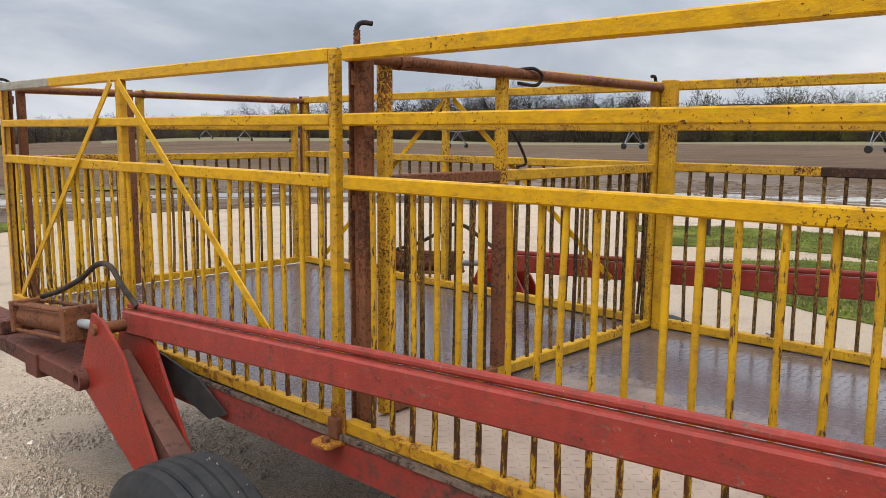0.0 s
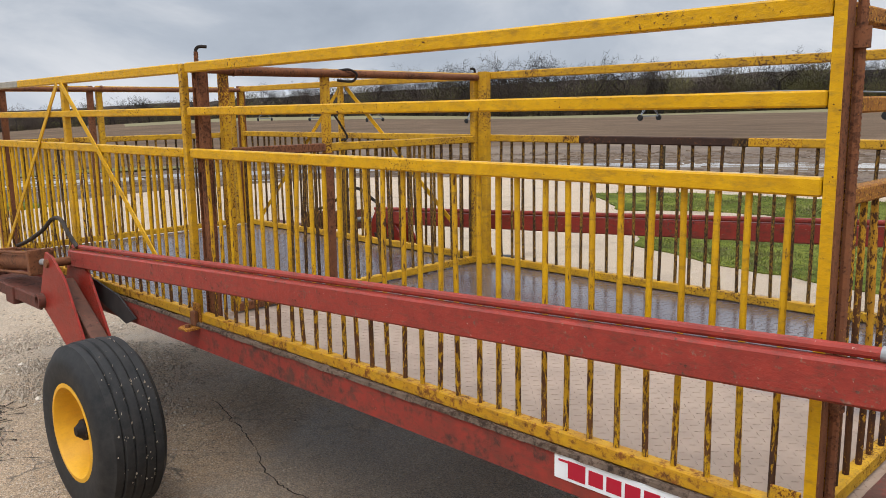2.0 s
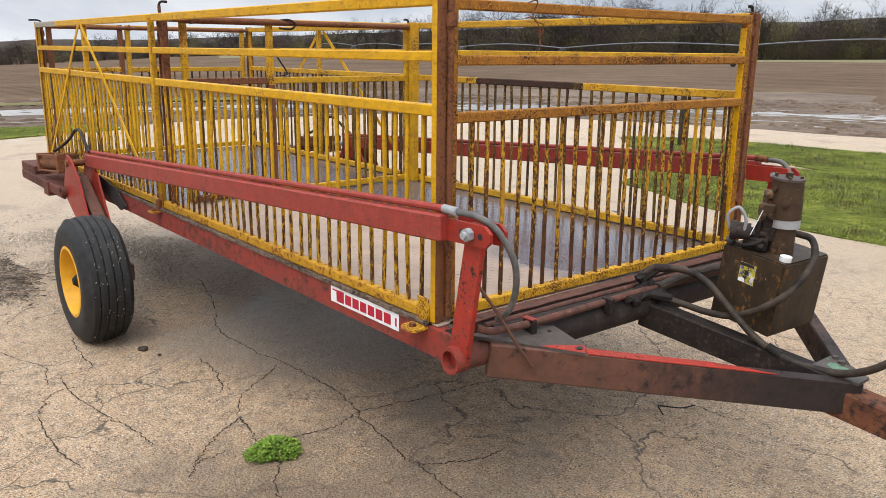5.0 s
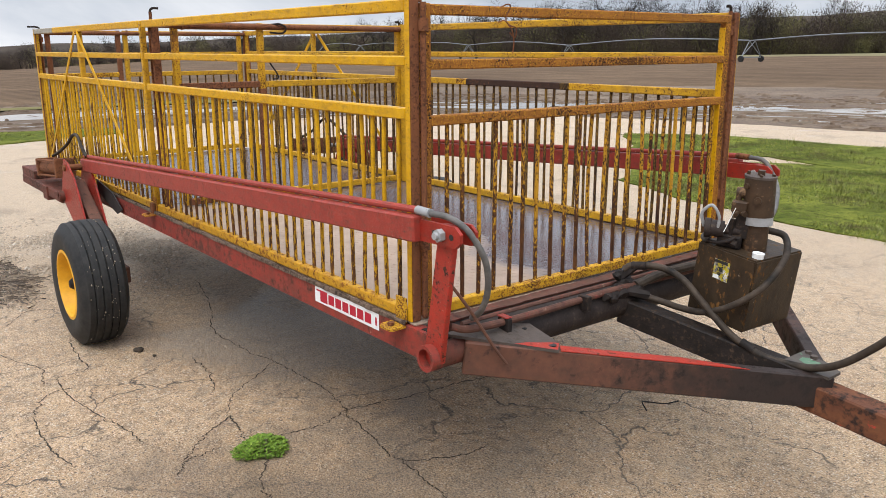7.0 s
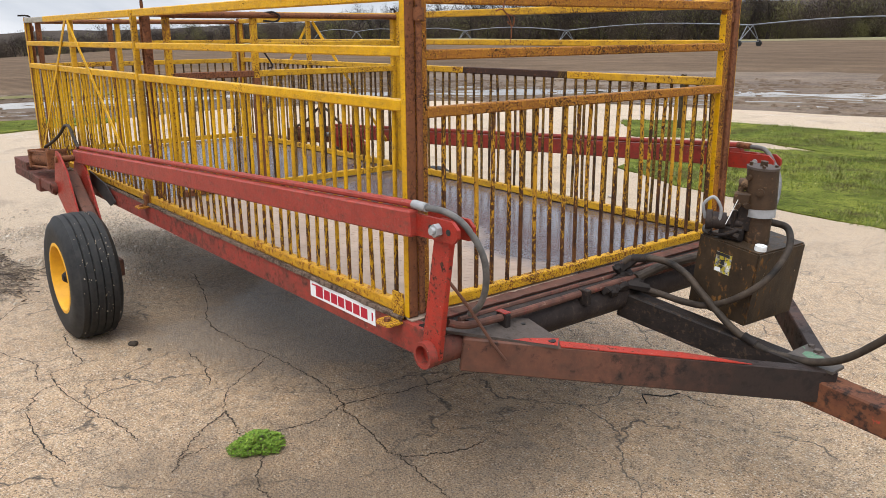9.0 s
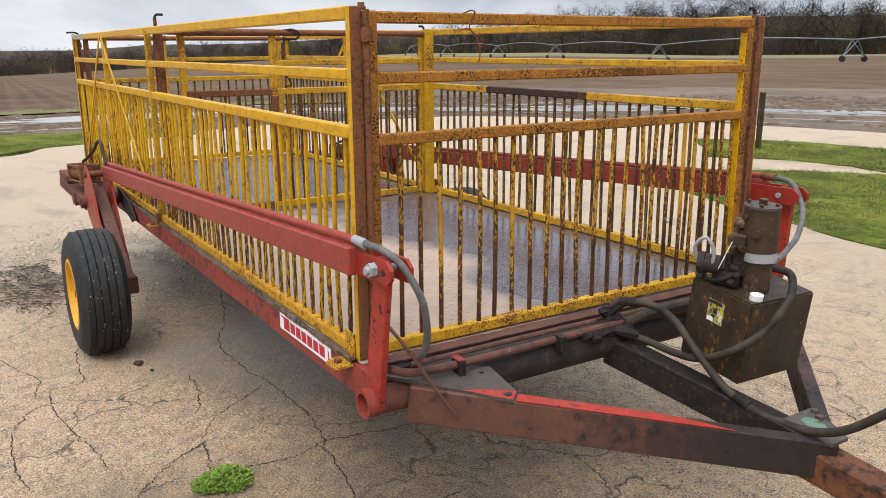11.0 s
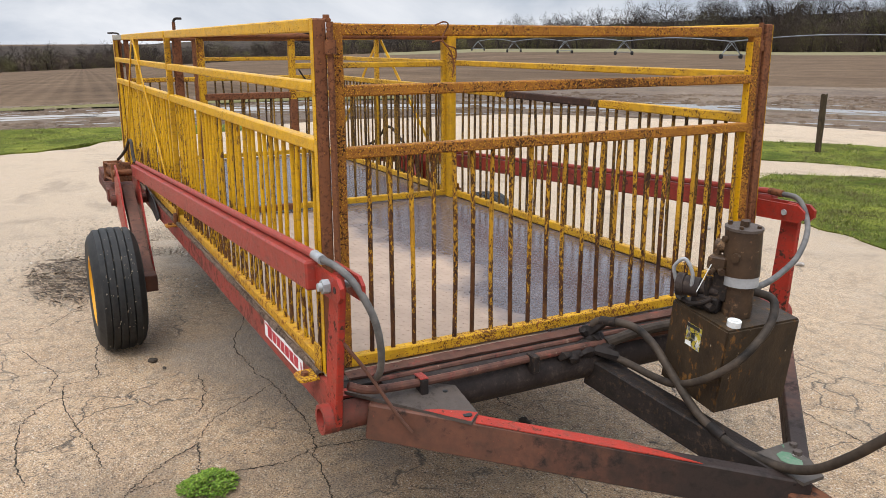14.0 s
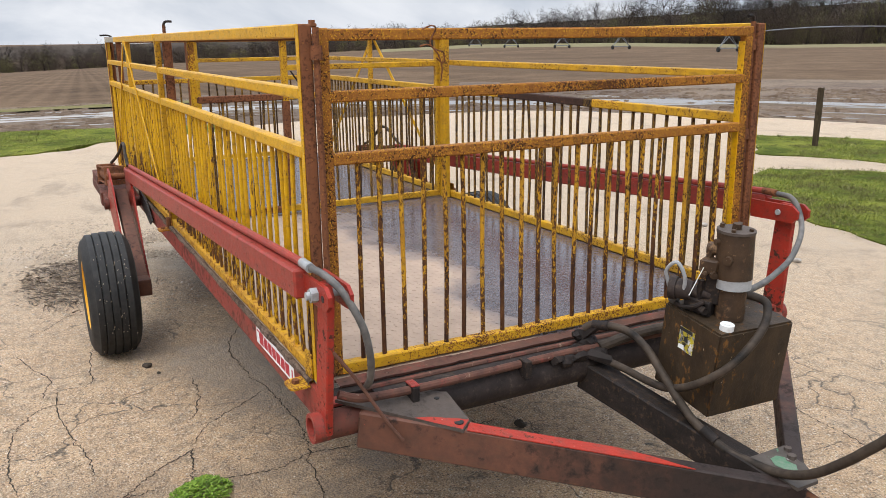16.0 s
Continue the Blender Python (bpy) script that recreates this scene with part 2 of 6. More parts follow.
POST_WOOD = worn_paint("weathered_post", (0.062, 0.045, 0.028), (0.034, 0.025, 0.017), (0.10, 0.075, 0.045), (0.018, 0.014, 0.010), 0.8, 0.95, 0.2, 0.9, 40.0, 0.05, stretch=(1, 1, 0.3))


def plain(name, colour, colour2, rough, scale=20.0, strength=0.2, gloss=0.25):
    m, t, bsdf = material(name)
    v = coords(t)
    n = noise_tex(t, v, scale, 6.0, 0.65)
    t.links.new(mix(t, ramp(t, n, (0.3, B3), (0.7, W3)), colour, colour2), bsdf.inputs["Base Color"])
    bsdf.inputs["Roughness"].default_value = rough
    bsdf.inputs["Specular IOR Level"].default_value = gloss
    bump(t, bsdf, n, strength, 0.004)
    return m


RUBBER = plain("tyre_rubber", (0.013, 0.0135, 0.014), (0.034, 0.032, 0.030), 0.6, 22.0, 0.2, 0.22)
HOSE = plain("rubber_hose", (0.008, 0.0075, 0.007), (0.075, 0.055, 0.040), 0.6, 13.0, 0.2, 0.14)
HOSE_GREY = plain("grey_rubber_hose", (0.055, 0.054, 0.053), (0.17, 0.155, 0.14), 0.55, 16.0, 0.2, 0.18)
FLAP = plain("black_rubber_sheet", (0.02, 0.018, 0.018), (0.045, 0.038, 0.034), 0.6, 12.0)
DECAL_WHITE = plain("decal_white", (0.78, 0.78, 0.77), (0.70, 0.70, 0.69), 0.4, 8.0, 0.05)
DECAL_RED = plain("decal_red", (0.42, 0.012, 0.03), (0.36, 0.012, 0.03), 0.4, 8.0, 0.05)
DECAL_BLACK = plain("decal_black", (0.015, 0.015, 0.015), (0.03, 0.03, 0.03), 0.5, 8.0, 0.05)
BARK = plain("tree_bark", (0.046, 0.038, 0.032), (0.024, 0.020, 0.018), 0.9, 3.0, 0.2, 0.05)
BRUSH = plain("brush_twigs", (0.098, 0.074, 0.058), (0.052, 0.041, 0.034), 0.95, 0.10, 0.0, 0.0)
BRUSH_GREEN = plain("budding_twigs", (0.17, 0.155, 0.062), (0.095, 0.09, 0.04), 0.95, 0.10, 0.0, 0.0)
EVERGREEN = plain("distant_hill_scrub", (0.080, 0.064, 0.052), (0.05, 0.042, 0.036), 0.95, 0.012, 0.0, 0.0)
SMEAR = plain("pale_green_paint", (0.055, 0.16, 0.085), (0.16, 0.19, 0.14), 0.7, 70.0)
STONE = plain("pale_stone", (0.40, 0.36, 0.31), (0.26, 0.23, 0.20), 0.85, 30.0)
CRACK = plain("crack_dirt", (0.035, 0.027, 0.02), (0.07, 0.054, 0.04), 0.95, 30.0)
GALV = plain("galvanised_pipe", (0.22, 0.23, 0.24), (0.15, 0.155, 0.16), 0.5, 1.0)


def make_concrete():
    """Old weathered concrete: pebbly, pitted, finely cracked, damp and shade-darkened near the trailer and dry and pale
    farther out, with low-angle sheen painted in.
    """
    m, t, bsdf = material("weathered_concrete")
    v = coords(t, spread=False)
    big = noise_tex(t, v, 0.45, 6.0, 0.6, 0.4)
    mid = noise_tex(t, v, 3.2, 7.0, 0.65, 0.2)
    blot = noise_tex(t, v, 14.0, 6.0, 0.7)
    grit = noise_tex(t, v, 105.0, 4.0, 0.75)
    base = mix(t, ramp(t, mid, (0.3, B3), (0.7, W3)), (0.50, 0.311, 0.163), (0.66, 0.448, 0.262))
    base = mix(t, ramp(t, blot, (0.36, (0.8, 0.8, 0.8)), (0.54, B3)), base, (0.24, 0.158, 0.095))
    base = mix(t, ramp(t, grit, (0.38, (0.85, 0.85, 0.85)), (0.46, B3)), base, (0.10, 0.063, 0.037))
    base = mix(t, ramp(t, grit, (0.545, B3), (0.63, (0.9, 0.9, 0.9))), base, (0.84, 0.69, 0.50))
    for scale, lo, hi, colour in ((52.0, 0.50, 0.56, (0.80, 0.70, 0.55)), (42.0, 0.50, 0.56, (0.11, 0.072, 0.045)), (80.0, 0.47, 0.53, (0.70, 0.58, 0.44)), (130.0, 0.45, 0.51, (0.82, 0.70, 0.54)), (64.0, 0.48, 0.54, (0.10, 0.068, 0.045)), (110.0, 0.45, 0.51, (0.09, 0.062, 0.042))):
        vor = nd(t, "ShaderNodeTexVoronoi", Scale=scale)
        t.links.new(v, vor.inputs["Vector"])
        spot = ramp(t, vor.outputs["Distance"], (0.14, W3), (0.30, B3))
        pick = ramp(t, noise_tex(t, v, scale * 0.45, 2.0, 0.5), (lo, B3), (hi, W3))
        both = nd(t, "ShaderNodeMath")
        both.operation = "MULTIPLY"
        t.links.new(spot, both.inputs[0])
        t.links.new(pick, both.inputs[1])
        base = mix(t, both.outputs[0], base, colour)
    # hairline cracks
    warp = nd(t, "ShaderNodeTexNoise", Scale=2.5, Detail=6.0)
    t.links.new(v, warp.inputs["Vector"])
    off = nd(t, "ShaderNodeVectorMath")
    off.operation = "MULTIPLY_ADD"
    off.inputs[1].default_value = (0.55, 0.55, 0.55)
    t.links.new(warp.outputs["Color"], off.inputs[0])
    t.links.new(v, off.inputs[2])
    vc = nd(t, "ShaderNodeTexVoronoi", Scale=1.5)
    vc.feature = "DISTANCE_TO_EDGE"
    t.links.new(off.outputs[0], vc.inputs["Vector"])
    vf = nd(t, "ShaderNodeTexVoronoi", Scale=4.6)
    vf.feature = "DISTANCE_TO_EDGE"
    t.links.new(off.outputs[0], vf.inputs["Vector"])
    fine_line = ramp(t, vf.outputs["Distance"], (0.0, W3), (0.022, B3))
    some = ramp(t, noise_tex(t, v, 2.1, 5.0), (0.55, B3), (0.60, W3))
    short = nd(t, "ShaderNodeMath")
    short.operation = "MULTIPLY"
    t.links.new(fine_line, short.inputs[0])
    t.links.new(some, short.inputs[1])
    base = mix(t, short.outputs[0], base, (0.10, 0.07, 0.048))
    line = ramp(t, vc.outputs["Distance"], (0.0, W3), (0.012, B3))
    gate = ramp(t, noise_tex(t, v, 1.3, 3.0), (0.42, B3), (0.50, W3))
    hair = nd(t, "ShaderNodeMath")
    hair.operation = "MULTIPLY"
    t.links.new(line, hair.inputs[0])
    t.links.new(gate, hair.inputs[1])
    base = mix(t, hair.outputs[0], base, (0.06, 0.043, 0.031))
    # damp stains, with contact shade under and beside the trailer painted into the colour
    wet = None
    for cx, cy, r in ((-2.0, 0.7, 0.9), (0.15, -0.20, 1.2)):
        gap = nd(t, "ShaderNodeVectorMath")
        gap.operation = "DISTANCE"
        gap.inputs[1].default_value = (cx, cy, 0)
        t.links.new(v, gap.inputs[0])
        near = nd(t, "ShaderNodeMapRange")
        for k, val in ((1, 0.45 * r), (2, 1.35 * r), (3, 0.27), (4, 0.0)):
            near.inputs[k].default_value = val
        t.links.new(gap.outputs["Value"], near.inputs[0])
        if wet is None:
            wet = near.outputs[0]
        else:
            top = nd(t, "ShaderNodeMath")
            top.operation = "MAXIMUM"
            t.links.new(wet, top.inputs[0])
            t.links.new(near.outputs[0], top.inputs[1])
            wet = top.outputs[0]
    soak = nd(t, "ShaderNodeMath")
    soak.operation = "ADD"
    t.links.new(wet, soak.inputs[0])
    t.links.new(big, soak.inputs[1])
    damp_shade = nd(t, "ShaderNodeMath")
    damp_shade.operation = "MULTIPLY_ADD"
    damp_shade.inputs[1].default_value = 0.5
    t.links.new(mid, damp_shade.inputs[0])
    t.links.new(soak.outputs[0], damp_shade.inputs[2])
    damp = ramp(t, damp_shade.outputs[0], (0.82, B3), (1.0, (0.72, 0.72, 0.72)))
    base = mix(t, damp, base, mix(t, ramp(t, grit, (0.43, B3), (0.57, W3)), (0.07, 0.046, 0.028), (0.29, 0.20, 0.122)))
    # dry pale stretches away from the trailer, low-angle sheen painted into their colour
    ln = nd(t, "ShaderNodeVectorMath")
    ln.operation = "LENGTH"
    shift = nd(t, "ShaderNodeVectorMath")
    shift.operation = "ADD"
    shift.inputs[1].default_value = (-0.35, -0.15, 0.0)
    t.links.new(v, shift.inputs[0])
    t.links.new(shift.outputs[0], ln.inputs[0])
    far = nd(t, "ShaderNodeMath")
    far.operation = "MULTIPLY_ADD"
    far.inputs[1].default_value = 5.0
    t.links.new(big, far.inputs[0])
    t.links.new(ln.outputs["Value"], far.inputs[2])
    rng_far = nd(t, "ShaderNodeMapRange")
    for k, val in ((1, 4.7), (2, 8.4), (3, 0.0), (4, 0.8)):
        rng_far.inputs[k].default_value = val
    t.links.new(far.outputs[0], rng_far.inputs[0])
    pale = mix(t, ramp(t, grit, (0.38, B3), (0.62, W3)), (0.35, 0.258, 0.170), (0.595, 0.462, 0.325))
    dirty = ramp(t, noise_tex(t, v, 1.3, 8.0, 0.7, 0.5), (0.52, B3), (0.66, (0.55, 0.55, 0.55)))
    pale = mix(t, dirty, pale, (0.20, 0.155, 0.11))
    base = mix(t, rng_far.outputs[0], base, pale)
    t.links.new(base, bsdf.inputs["Base Color"])
    t.links.new(ramp(t, damp_shade.outputs[0], (0.82, (0.72, 0.72, 0.72)), (1.0, (0.34, 0.34, 0.34))), bsdf.inputs["Roughness"])
    hsum = nd(t, "ShaderNodeMath")
    hsum.operation = "ADD"
    t.links.new(grit, hsum.inputs[0])
    t.links.new(noise_tex(t, v, 45.0, 4.0, 0.7), hsum.inputs[1])
    bump(t, bsdf, hsum.outputs[0], 1.0, 0.017)
    bsdf.inputs["Specular IOR Level"].default_value = 0.5
    return m


CONCRETE = make_concrete()


def make_deck():
    """Tread plate: a thin tan film of dried mud over wet dark steel."""
    m, t, bsdf = material("tread_plate")
    v = coords(t, spread=False)
    big = noise_tex(t, v, 0.9, 5.0, 0.55, 0.6)
    mid = noise_tex(t, v, 7.0, 6.0, 0.65)
    add = nd(t, "ShaderNodeMath")
    add.operation = "MULTIPLY_ADD"
    add.inputs[1].default_value = 0.18
    t.links.new(mid, add.inputs[0])
    t.links.new(big, add.inputs[2])
    sep = nd(t, "ShaderNodeSeparateXYZ")
    t.links.new(v, sep.inputs[0])
    side = nd(t, "ShaderNodeMath")
    side.operation = "MULTIPLY_ADD"
    side.inputs[1].default_value = 0.8
    t.links.new(sep.outputs["Y"], side.inputs[0])
    t.links.new(add.outputs[0], side.inputs[2])
    rear = nd(t, "ShaderNodeMapRange")
    for k, val in ((1, -2.4), (2, -2.7), (3, 0.0), (4, 0.7)):
        rear.inputs[k].default_value = val
    t.links.new(sep.outputs["X"], rear.inputs[0])
    soaked = nd(t, "ShaderNodeMath")
    soaked.operation = "ADD"
    t.links.new(side.outputs[0], soaked.inputs[0])
    t.links.new(rear.outputs[0], soaked.inputs[1])
    half = nd(t, "ShaderNodeMath")
    half.operation = "MULTIPLY"
    half.inputs[1].default_value = 0.4
    t.links.new(soaked.outputs[0], half.inputs[0])
    wet = ramp(t, half.outputs[0], (0.485, B3), (0.515, (0.45, 0.45, 0.45)), (0.56, W3))
    dry = mix(t, ramp(t, mid, (0.3, B3), (0.7, W3)), (0.37, 0.262, 0.184), (0.27, 0.19, 0.134))
    dark = mix(t, ramp(t, mid, (0.3, B3), (0.7, W3)), (0.115, 0.088, 0.086), (0.07, 0.055, 0.056))
    t.links.new(mix(t, wet, dry, dark), bsdf.inputs["Base Color"])
    t.links.new(ramp(t, wet, (0.0, (0.8, 0.8, 0.8)), (1.0, (0.20, 0.20, 0.20))), bsdf.inputs["Roughness"])
    bsdf.inputs["Specular IOR Level"].default_value = 0.8
    bump(t, bsdf, mid, 0.15, 0.004)
    return m


DECK = make_deck()


def make_soil(name, a, b, c, wet_from, rough_wet, furrows=0.0, gloss=0.05):
    m, t, bsdf = material(name)
    v = coords(t, spread=False)
    big = noise_tex(t, v, 0.05, 6.0, 0.6)
    mid = noise_tex(t, v, 0.30, 10.0, 0.80)
    fine = noise_tex(t, v, 9.0, 6.0, 0.7)
    base = mix(t, ramp(t, mid, (0.36, B3), (0.62, W3)), a, b)
    base = mix(t, ramp(t, fine, (0.35, (0.6, 0.6, 0.6)), (0.6, B3)), base, c)
    base = mix(t, ramp(t, big, (0.4, B3), (0.65, (0.7, 0.7, 0.7))), base, tuple(0.7 * x for x in a))
    if furrows:
        turned = nd(t, "ShaderNodeMapping", Rotation=(0, 0, radians(-86)))
        t.links.new(v, turned.inputs["Vector"])
        for scale, share in ((0.05, 0.6), (0.33, 1.0)):
            wv = nd(t, "ShaderNodeTexWave", Scale=scale, Distortion=2.0, Detail=5.0)
            wv.inputs["Detail Scale"].default_value = 1.5
            t.links.new(turned.outputs[0], wv.inputs["Vector"])
            base = mix(t, ramp(t, wv.outputs["Fac"], (0.3, B3), (0.85, (furrows * share,) * 3)), base, tuple(1.25 * x for x in b))
    t.links.new(base, bsdf.inputs["Base Color"])
    t.links.new(ramp(t, mid, (wet_from, (0.9, 0.9, 0.9)), (wet_from + 0.12, (rough_wet,) * 3)), bsdf.inputs["Roughness"])
    hs = nd(t, "ShaderNodeMath")
    hs.operation = "ADD"
    t.links.new(mid, hs.inputs[0])
    t.links.new(fine, hs.inputs[1])
    bsdf.inputs["Specular IOR Level"].default_value = gloss
    bump(t, bsdf, hs.outputs[0], 0.6, 0.05)
    return m


FIELD = make_soil("ploughed_field", (0.075, 0.048, 0.029), (0.19, 0.126, 0.078), (0.035, 0.023, 0.015), 0.9, 0.85, 0.15)
MUD = make_soil("wet_mud", (0.10, 0.064, 0.042), (0.23, 0.165, 0.11), (0.035, 0.025, 0.018), 0.62, 0.3, 0.0, 0.3)
STUBBLE = make_soil("dry_grass_margin", (0.25, 0.205, 0.125), (0.15, 0.15, 0.065), (0.14, 0.12, 0.065), 0.95, 0.8)
VERGE = make_soil("mixed_verge_grass", (0.13, 0.125, 0.04), (0.24, 0.19, 0.10), (0.08, 0.075, 0.03), 0.95, 0.8)


def make_lawn():
    """Moss-short turf: yellow-green and dark patches, brown where the soil shows."""
    m, t, bsdf = material("lawn_turf")
    v = coords(t, spread=False)
    big = noise_tex(t, v, 0.9, 6.0, 0.65, 0.3)
    mid = noise_tex(t, v, 7.0, 6.0, 0.7)
    fine = noise_tex(t, v, 60.0, 4.0, 0.75)
    base = mix(t, ramp(t, big, (0.38, B3), (0.62, W3)), (0.085, 0.11, 0.016), (0.25, 0.265, 0.045))
    base = mix(t, ramp(t, mid, (0.36, (0.8, 0.8, 0.8)), (0.50, B3)), base, (0.05, 0.062, 0.014))
    base = mix(t, ramp(t, mid, (0.58, B3), (0.68, (0.75, 0.75, 0.75))), base, (0.14, 0.10, 0.05))
    base = mix(t, ramp(t, fine, (0.38, (0.8, 0.8, 0.8)), (0.52, B3)), base, (0.035, 0.045, 0.01))
    t.links.new(base, bsdf.inputs["Base Color"])
    bsdf.inputs["Roughness"].default_value = 0.9
    bsdf.inputs["Specular IOR Level"].default_value = 0.05
    add = nd(t, "ShaderNodeMath")
    add.operation = "ADD"
    t.links.new(mid, add.inputs[0])
    t.links.new(fine, add.inputs[1])
    bump(t, bsdf, add.outputs[0], 1.0, 0.03)
    return m


LAWN = make_lawn()


def make_blade(name, a, b, c, drift=0.0):
    m, t, bsdf = material(name)
    g = nd(t, "ShaderNodeNewGeometry")
    out = ramp(t, g.outputs["Random Per Island"], (0.0, a), (0.6, b), (0.93, b), (1.0, c))
    if drift:
        v = coords(t, spread=False)
        out = mix(t, ramp(t, noise_tex(t, v, 1.9, 6.0, 0.7), (0.44, B3), (0.57, (drift,) * 3)), out, (0.105, 0.088, 0.036))
    t.links.new(out, bsdf.inputs["Base Color"])
    bsdf.inputs["Roughness"].default_value = 0.6
    bsdf.inputs["Specular IOR Level"].default_value = 0.2
    return m


BLADES = make_blade("grass_blades", (0.065, 0.10, 0.014), (0.24, 0.27, 0.045), (0.48, 0.42, 0.20), 0.85)
WEED = make_blade("weed_leaves", (0.06, 0.12, 0.012), (0.16, 0.25, 0.028), (0.29, 0.36, 0.06))
HAY = make_blade("hay_stalks", (0.045, 0.033, 0.024), (0.11, 0.08, 0.055), (0.28, 0.21, 0.14))
CRUMB = make_blade("wet_mud_crumbs", (0.14, 0.10, 0.066), (0.30, 0.22, 0.15), (0.50, 0.40, 0.29))
GRIT = make_blade("loose_grit", (0.46, 0.38, 0.29), (0.30, 0.24, 0.18), (0.70, 0.62, 0.51))


def make_water():
    m, t, bsdf = material("muddy_water")
    bsdf.inputs["Base Color"].default_value = (0.26, 0.21, 0.16, 1)
    bsdf.inputs["Roughness"].default_value = 0.04
    bsdf.inputs["IOR"].default_value = 1.33
    return m


WATER = make_water()


# ---- mesh helpers ----
def link_mesh(name, bm, mat, parent=None, label=""):
    me = bpy.data.meshes.new(name)
    bm.normal_update()
    bm.to_mesh(me)
    bm.free()
    me.materials.append(mat)
    ob = new(name, me)
    if parent is not None:
        ob.parent = parent
    if label:
        tagged(ob, label)
    return ob


def part(name, bm, mat, parent, label=""):
    """One mesh under a thing or a part; flat faces stay flat, round ones are smooth."""
    return shade_smooth(link_mesh(name, bm, mat, parent, label), 33)


def raw(name, verts, faces, mat, parent=None):
    me = bpy.data.meshes.new(name)
    me.from_pydata([tuple(v) for v in verts], [], [tuple(f) for f in faces])
    me.update()
    me.materials.append(mat)
    ob = new(name, me)
    if parent is not None:
        ob.parent = parent
    return ob


def box(bm, x0, x1, y0, y1, z0, z1, bevel=0.003):
    c = Vector(((x0 + x1) / 2, (y0 + y1) / 2, (z0 + z1) / 2))
    m = Matrix.Translation(c) @ Matrix.Diagonal((x1 - x0, y1 - y0, z1 - z0, 1))
    r = bmesh.ops.create_cube(bm, size=1, matrix=m)
    if bevel:
        edges = list({e for v in r["verts"] for e in v.link_edges})
        bmesh.ops.bevel(bm, geom=edges, offset=bevel, segments=1, affect="EDGES")
    return bm


def beam(bm, p, q, w, h, bevel=0.003, up=(0, 0, 1)):
    """A straight bar from p to q, w wide (level) and h high."""
    p, q = Vector(p), Vector(q)
    d = (q - p)
    f = d.normalized()
    s = f.cross(Vector(up)).normalized()
    u = s.cross(f)
    rot = Matrix((f, s, u)).transposed().to_4x4()
    m = Matrix.Translation((p + q) / 2) @ rot @ Matrix.Diagonal((d.length, w, h, 1))
    r = bmesh.ops.create_cube(bm, size=1, matrix=m)
    if bevel:
        edges = list({e for v in r["verts"] for e in v.link_edges})
        bmesh.ops.bevel(bm, geom=edges, offset=bevel, segments=1, affect="EDGES")
    return bm


def channel(bm, p, q, w, h, wall, up=(0, 0, 1), out=1):
    """A U-section from p to q: a web of height h with two flanges of width w on its out side."""
    p, q = Vector(p), Vector(q)
    f = (q - p).normalized()
    s = f.cross(Vector(up)).normalized() * out
    u = Vector(up)
    u = (u - f * u.dot(f)).normalized()
    beam(bm, p, q, wall, h, 0.002, up)
    for k in (1, -1):
        o = s * ((w + wall) / 2) + u * (k * (h - wall) / 2)
        beam(bm, p + o, q + o, w, wall, 0.0015, up)
    return bm


def rod(bm, p, q, r, n=12, r2=None, caps=True):
    p, q = Vector(p), Vector(q)
    d = q - p
    m = Matrix.Translation((p + q) / 2) @ d.to_track_quat("Z", "Y").to_matrix().to_4x4()
    bmesh.ops.create_cone(bm, cap_ends=caps, segments=n, radius1=r, radius2=r if r2 is None else r2, depth=d.length, matrix=m)
    return bm


def ring(bm, p, axis, ro, ri, depth, n=24):
    """A short open pipe with wall thickness."""
    rot = Vector(axis).to_track_quat("Z", "Y").to_matrix().to_4x4()
    m = Matrix.Translation(p) @ rot
    loops = []
    for r, z in ((ro, -depth / 2), (ro, depth / 2), (ri, depth / 2), (ri, -depth / 2)):
        loops.append([bm.verts.new(m @ Vector((r * math.cos(2 * math.pi * k / n), r * math.sin(2 * math.pi * k / n), z))) for k in range(n)])
    for a in range(4):
        A, B = loops[a], loops[(a + 1) % 4]
        for k in range(n):
            bm.faces.new((A[k], A[(k + 1) % n], B[(k + 1) % n], B[k]))
    return bm


def smooth_path(pts, per=8):
    """Catmull-Rom through the points."""
    P = [Vector(p) for p in pts]
    P = [2 * P[0] - P[1]] + P + [2 * P[-1] - P[-2]]
    out = []
    for i in range(1, len(P) - 2):
        a, b, c, d = P[i - 1:i + 3]
        for k in range(per):
            t = k / per
            out.append(0.5 * (2 * b + (c - a) * t + (2 * a - 5 * b + 4 * c - d) * t * t + (3 * b - a - 3 * c + d) * t ** 3))
    out.append(P[-2])
    return out


def hose(bm, pts, r, n=10, per=8):
    path = smooth_path(pts, per)
    prev, side = None, None
    for i, p in enumerate(path):
        f = (path[min(i + 1, len(path) - 1)] - path[max(i - 1, 0)]).normalized()
        if side is None:
            side = f.orthogonal().normalized()
        side = (side - f * side.dot(f)).normalized()
        up = f.cross(side)
        loop = [bm.verts.new(p + side * (r * math.cos(2 * math.pi * k / n)) + up * (r * math.sin(2 * math.pi * k / n))) for k in range(n)]
        if prev:
            for k in range(n):
                bm.faces.new((prev[k], prev[(k + 1) % n], loop[(k + 1) % n], loop[k]))
        else:
            bm.faces.new(loop[::-1])
        prev = loop
    bm.faces.new(prev)
    return bm


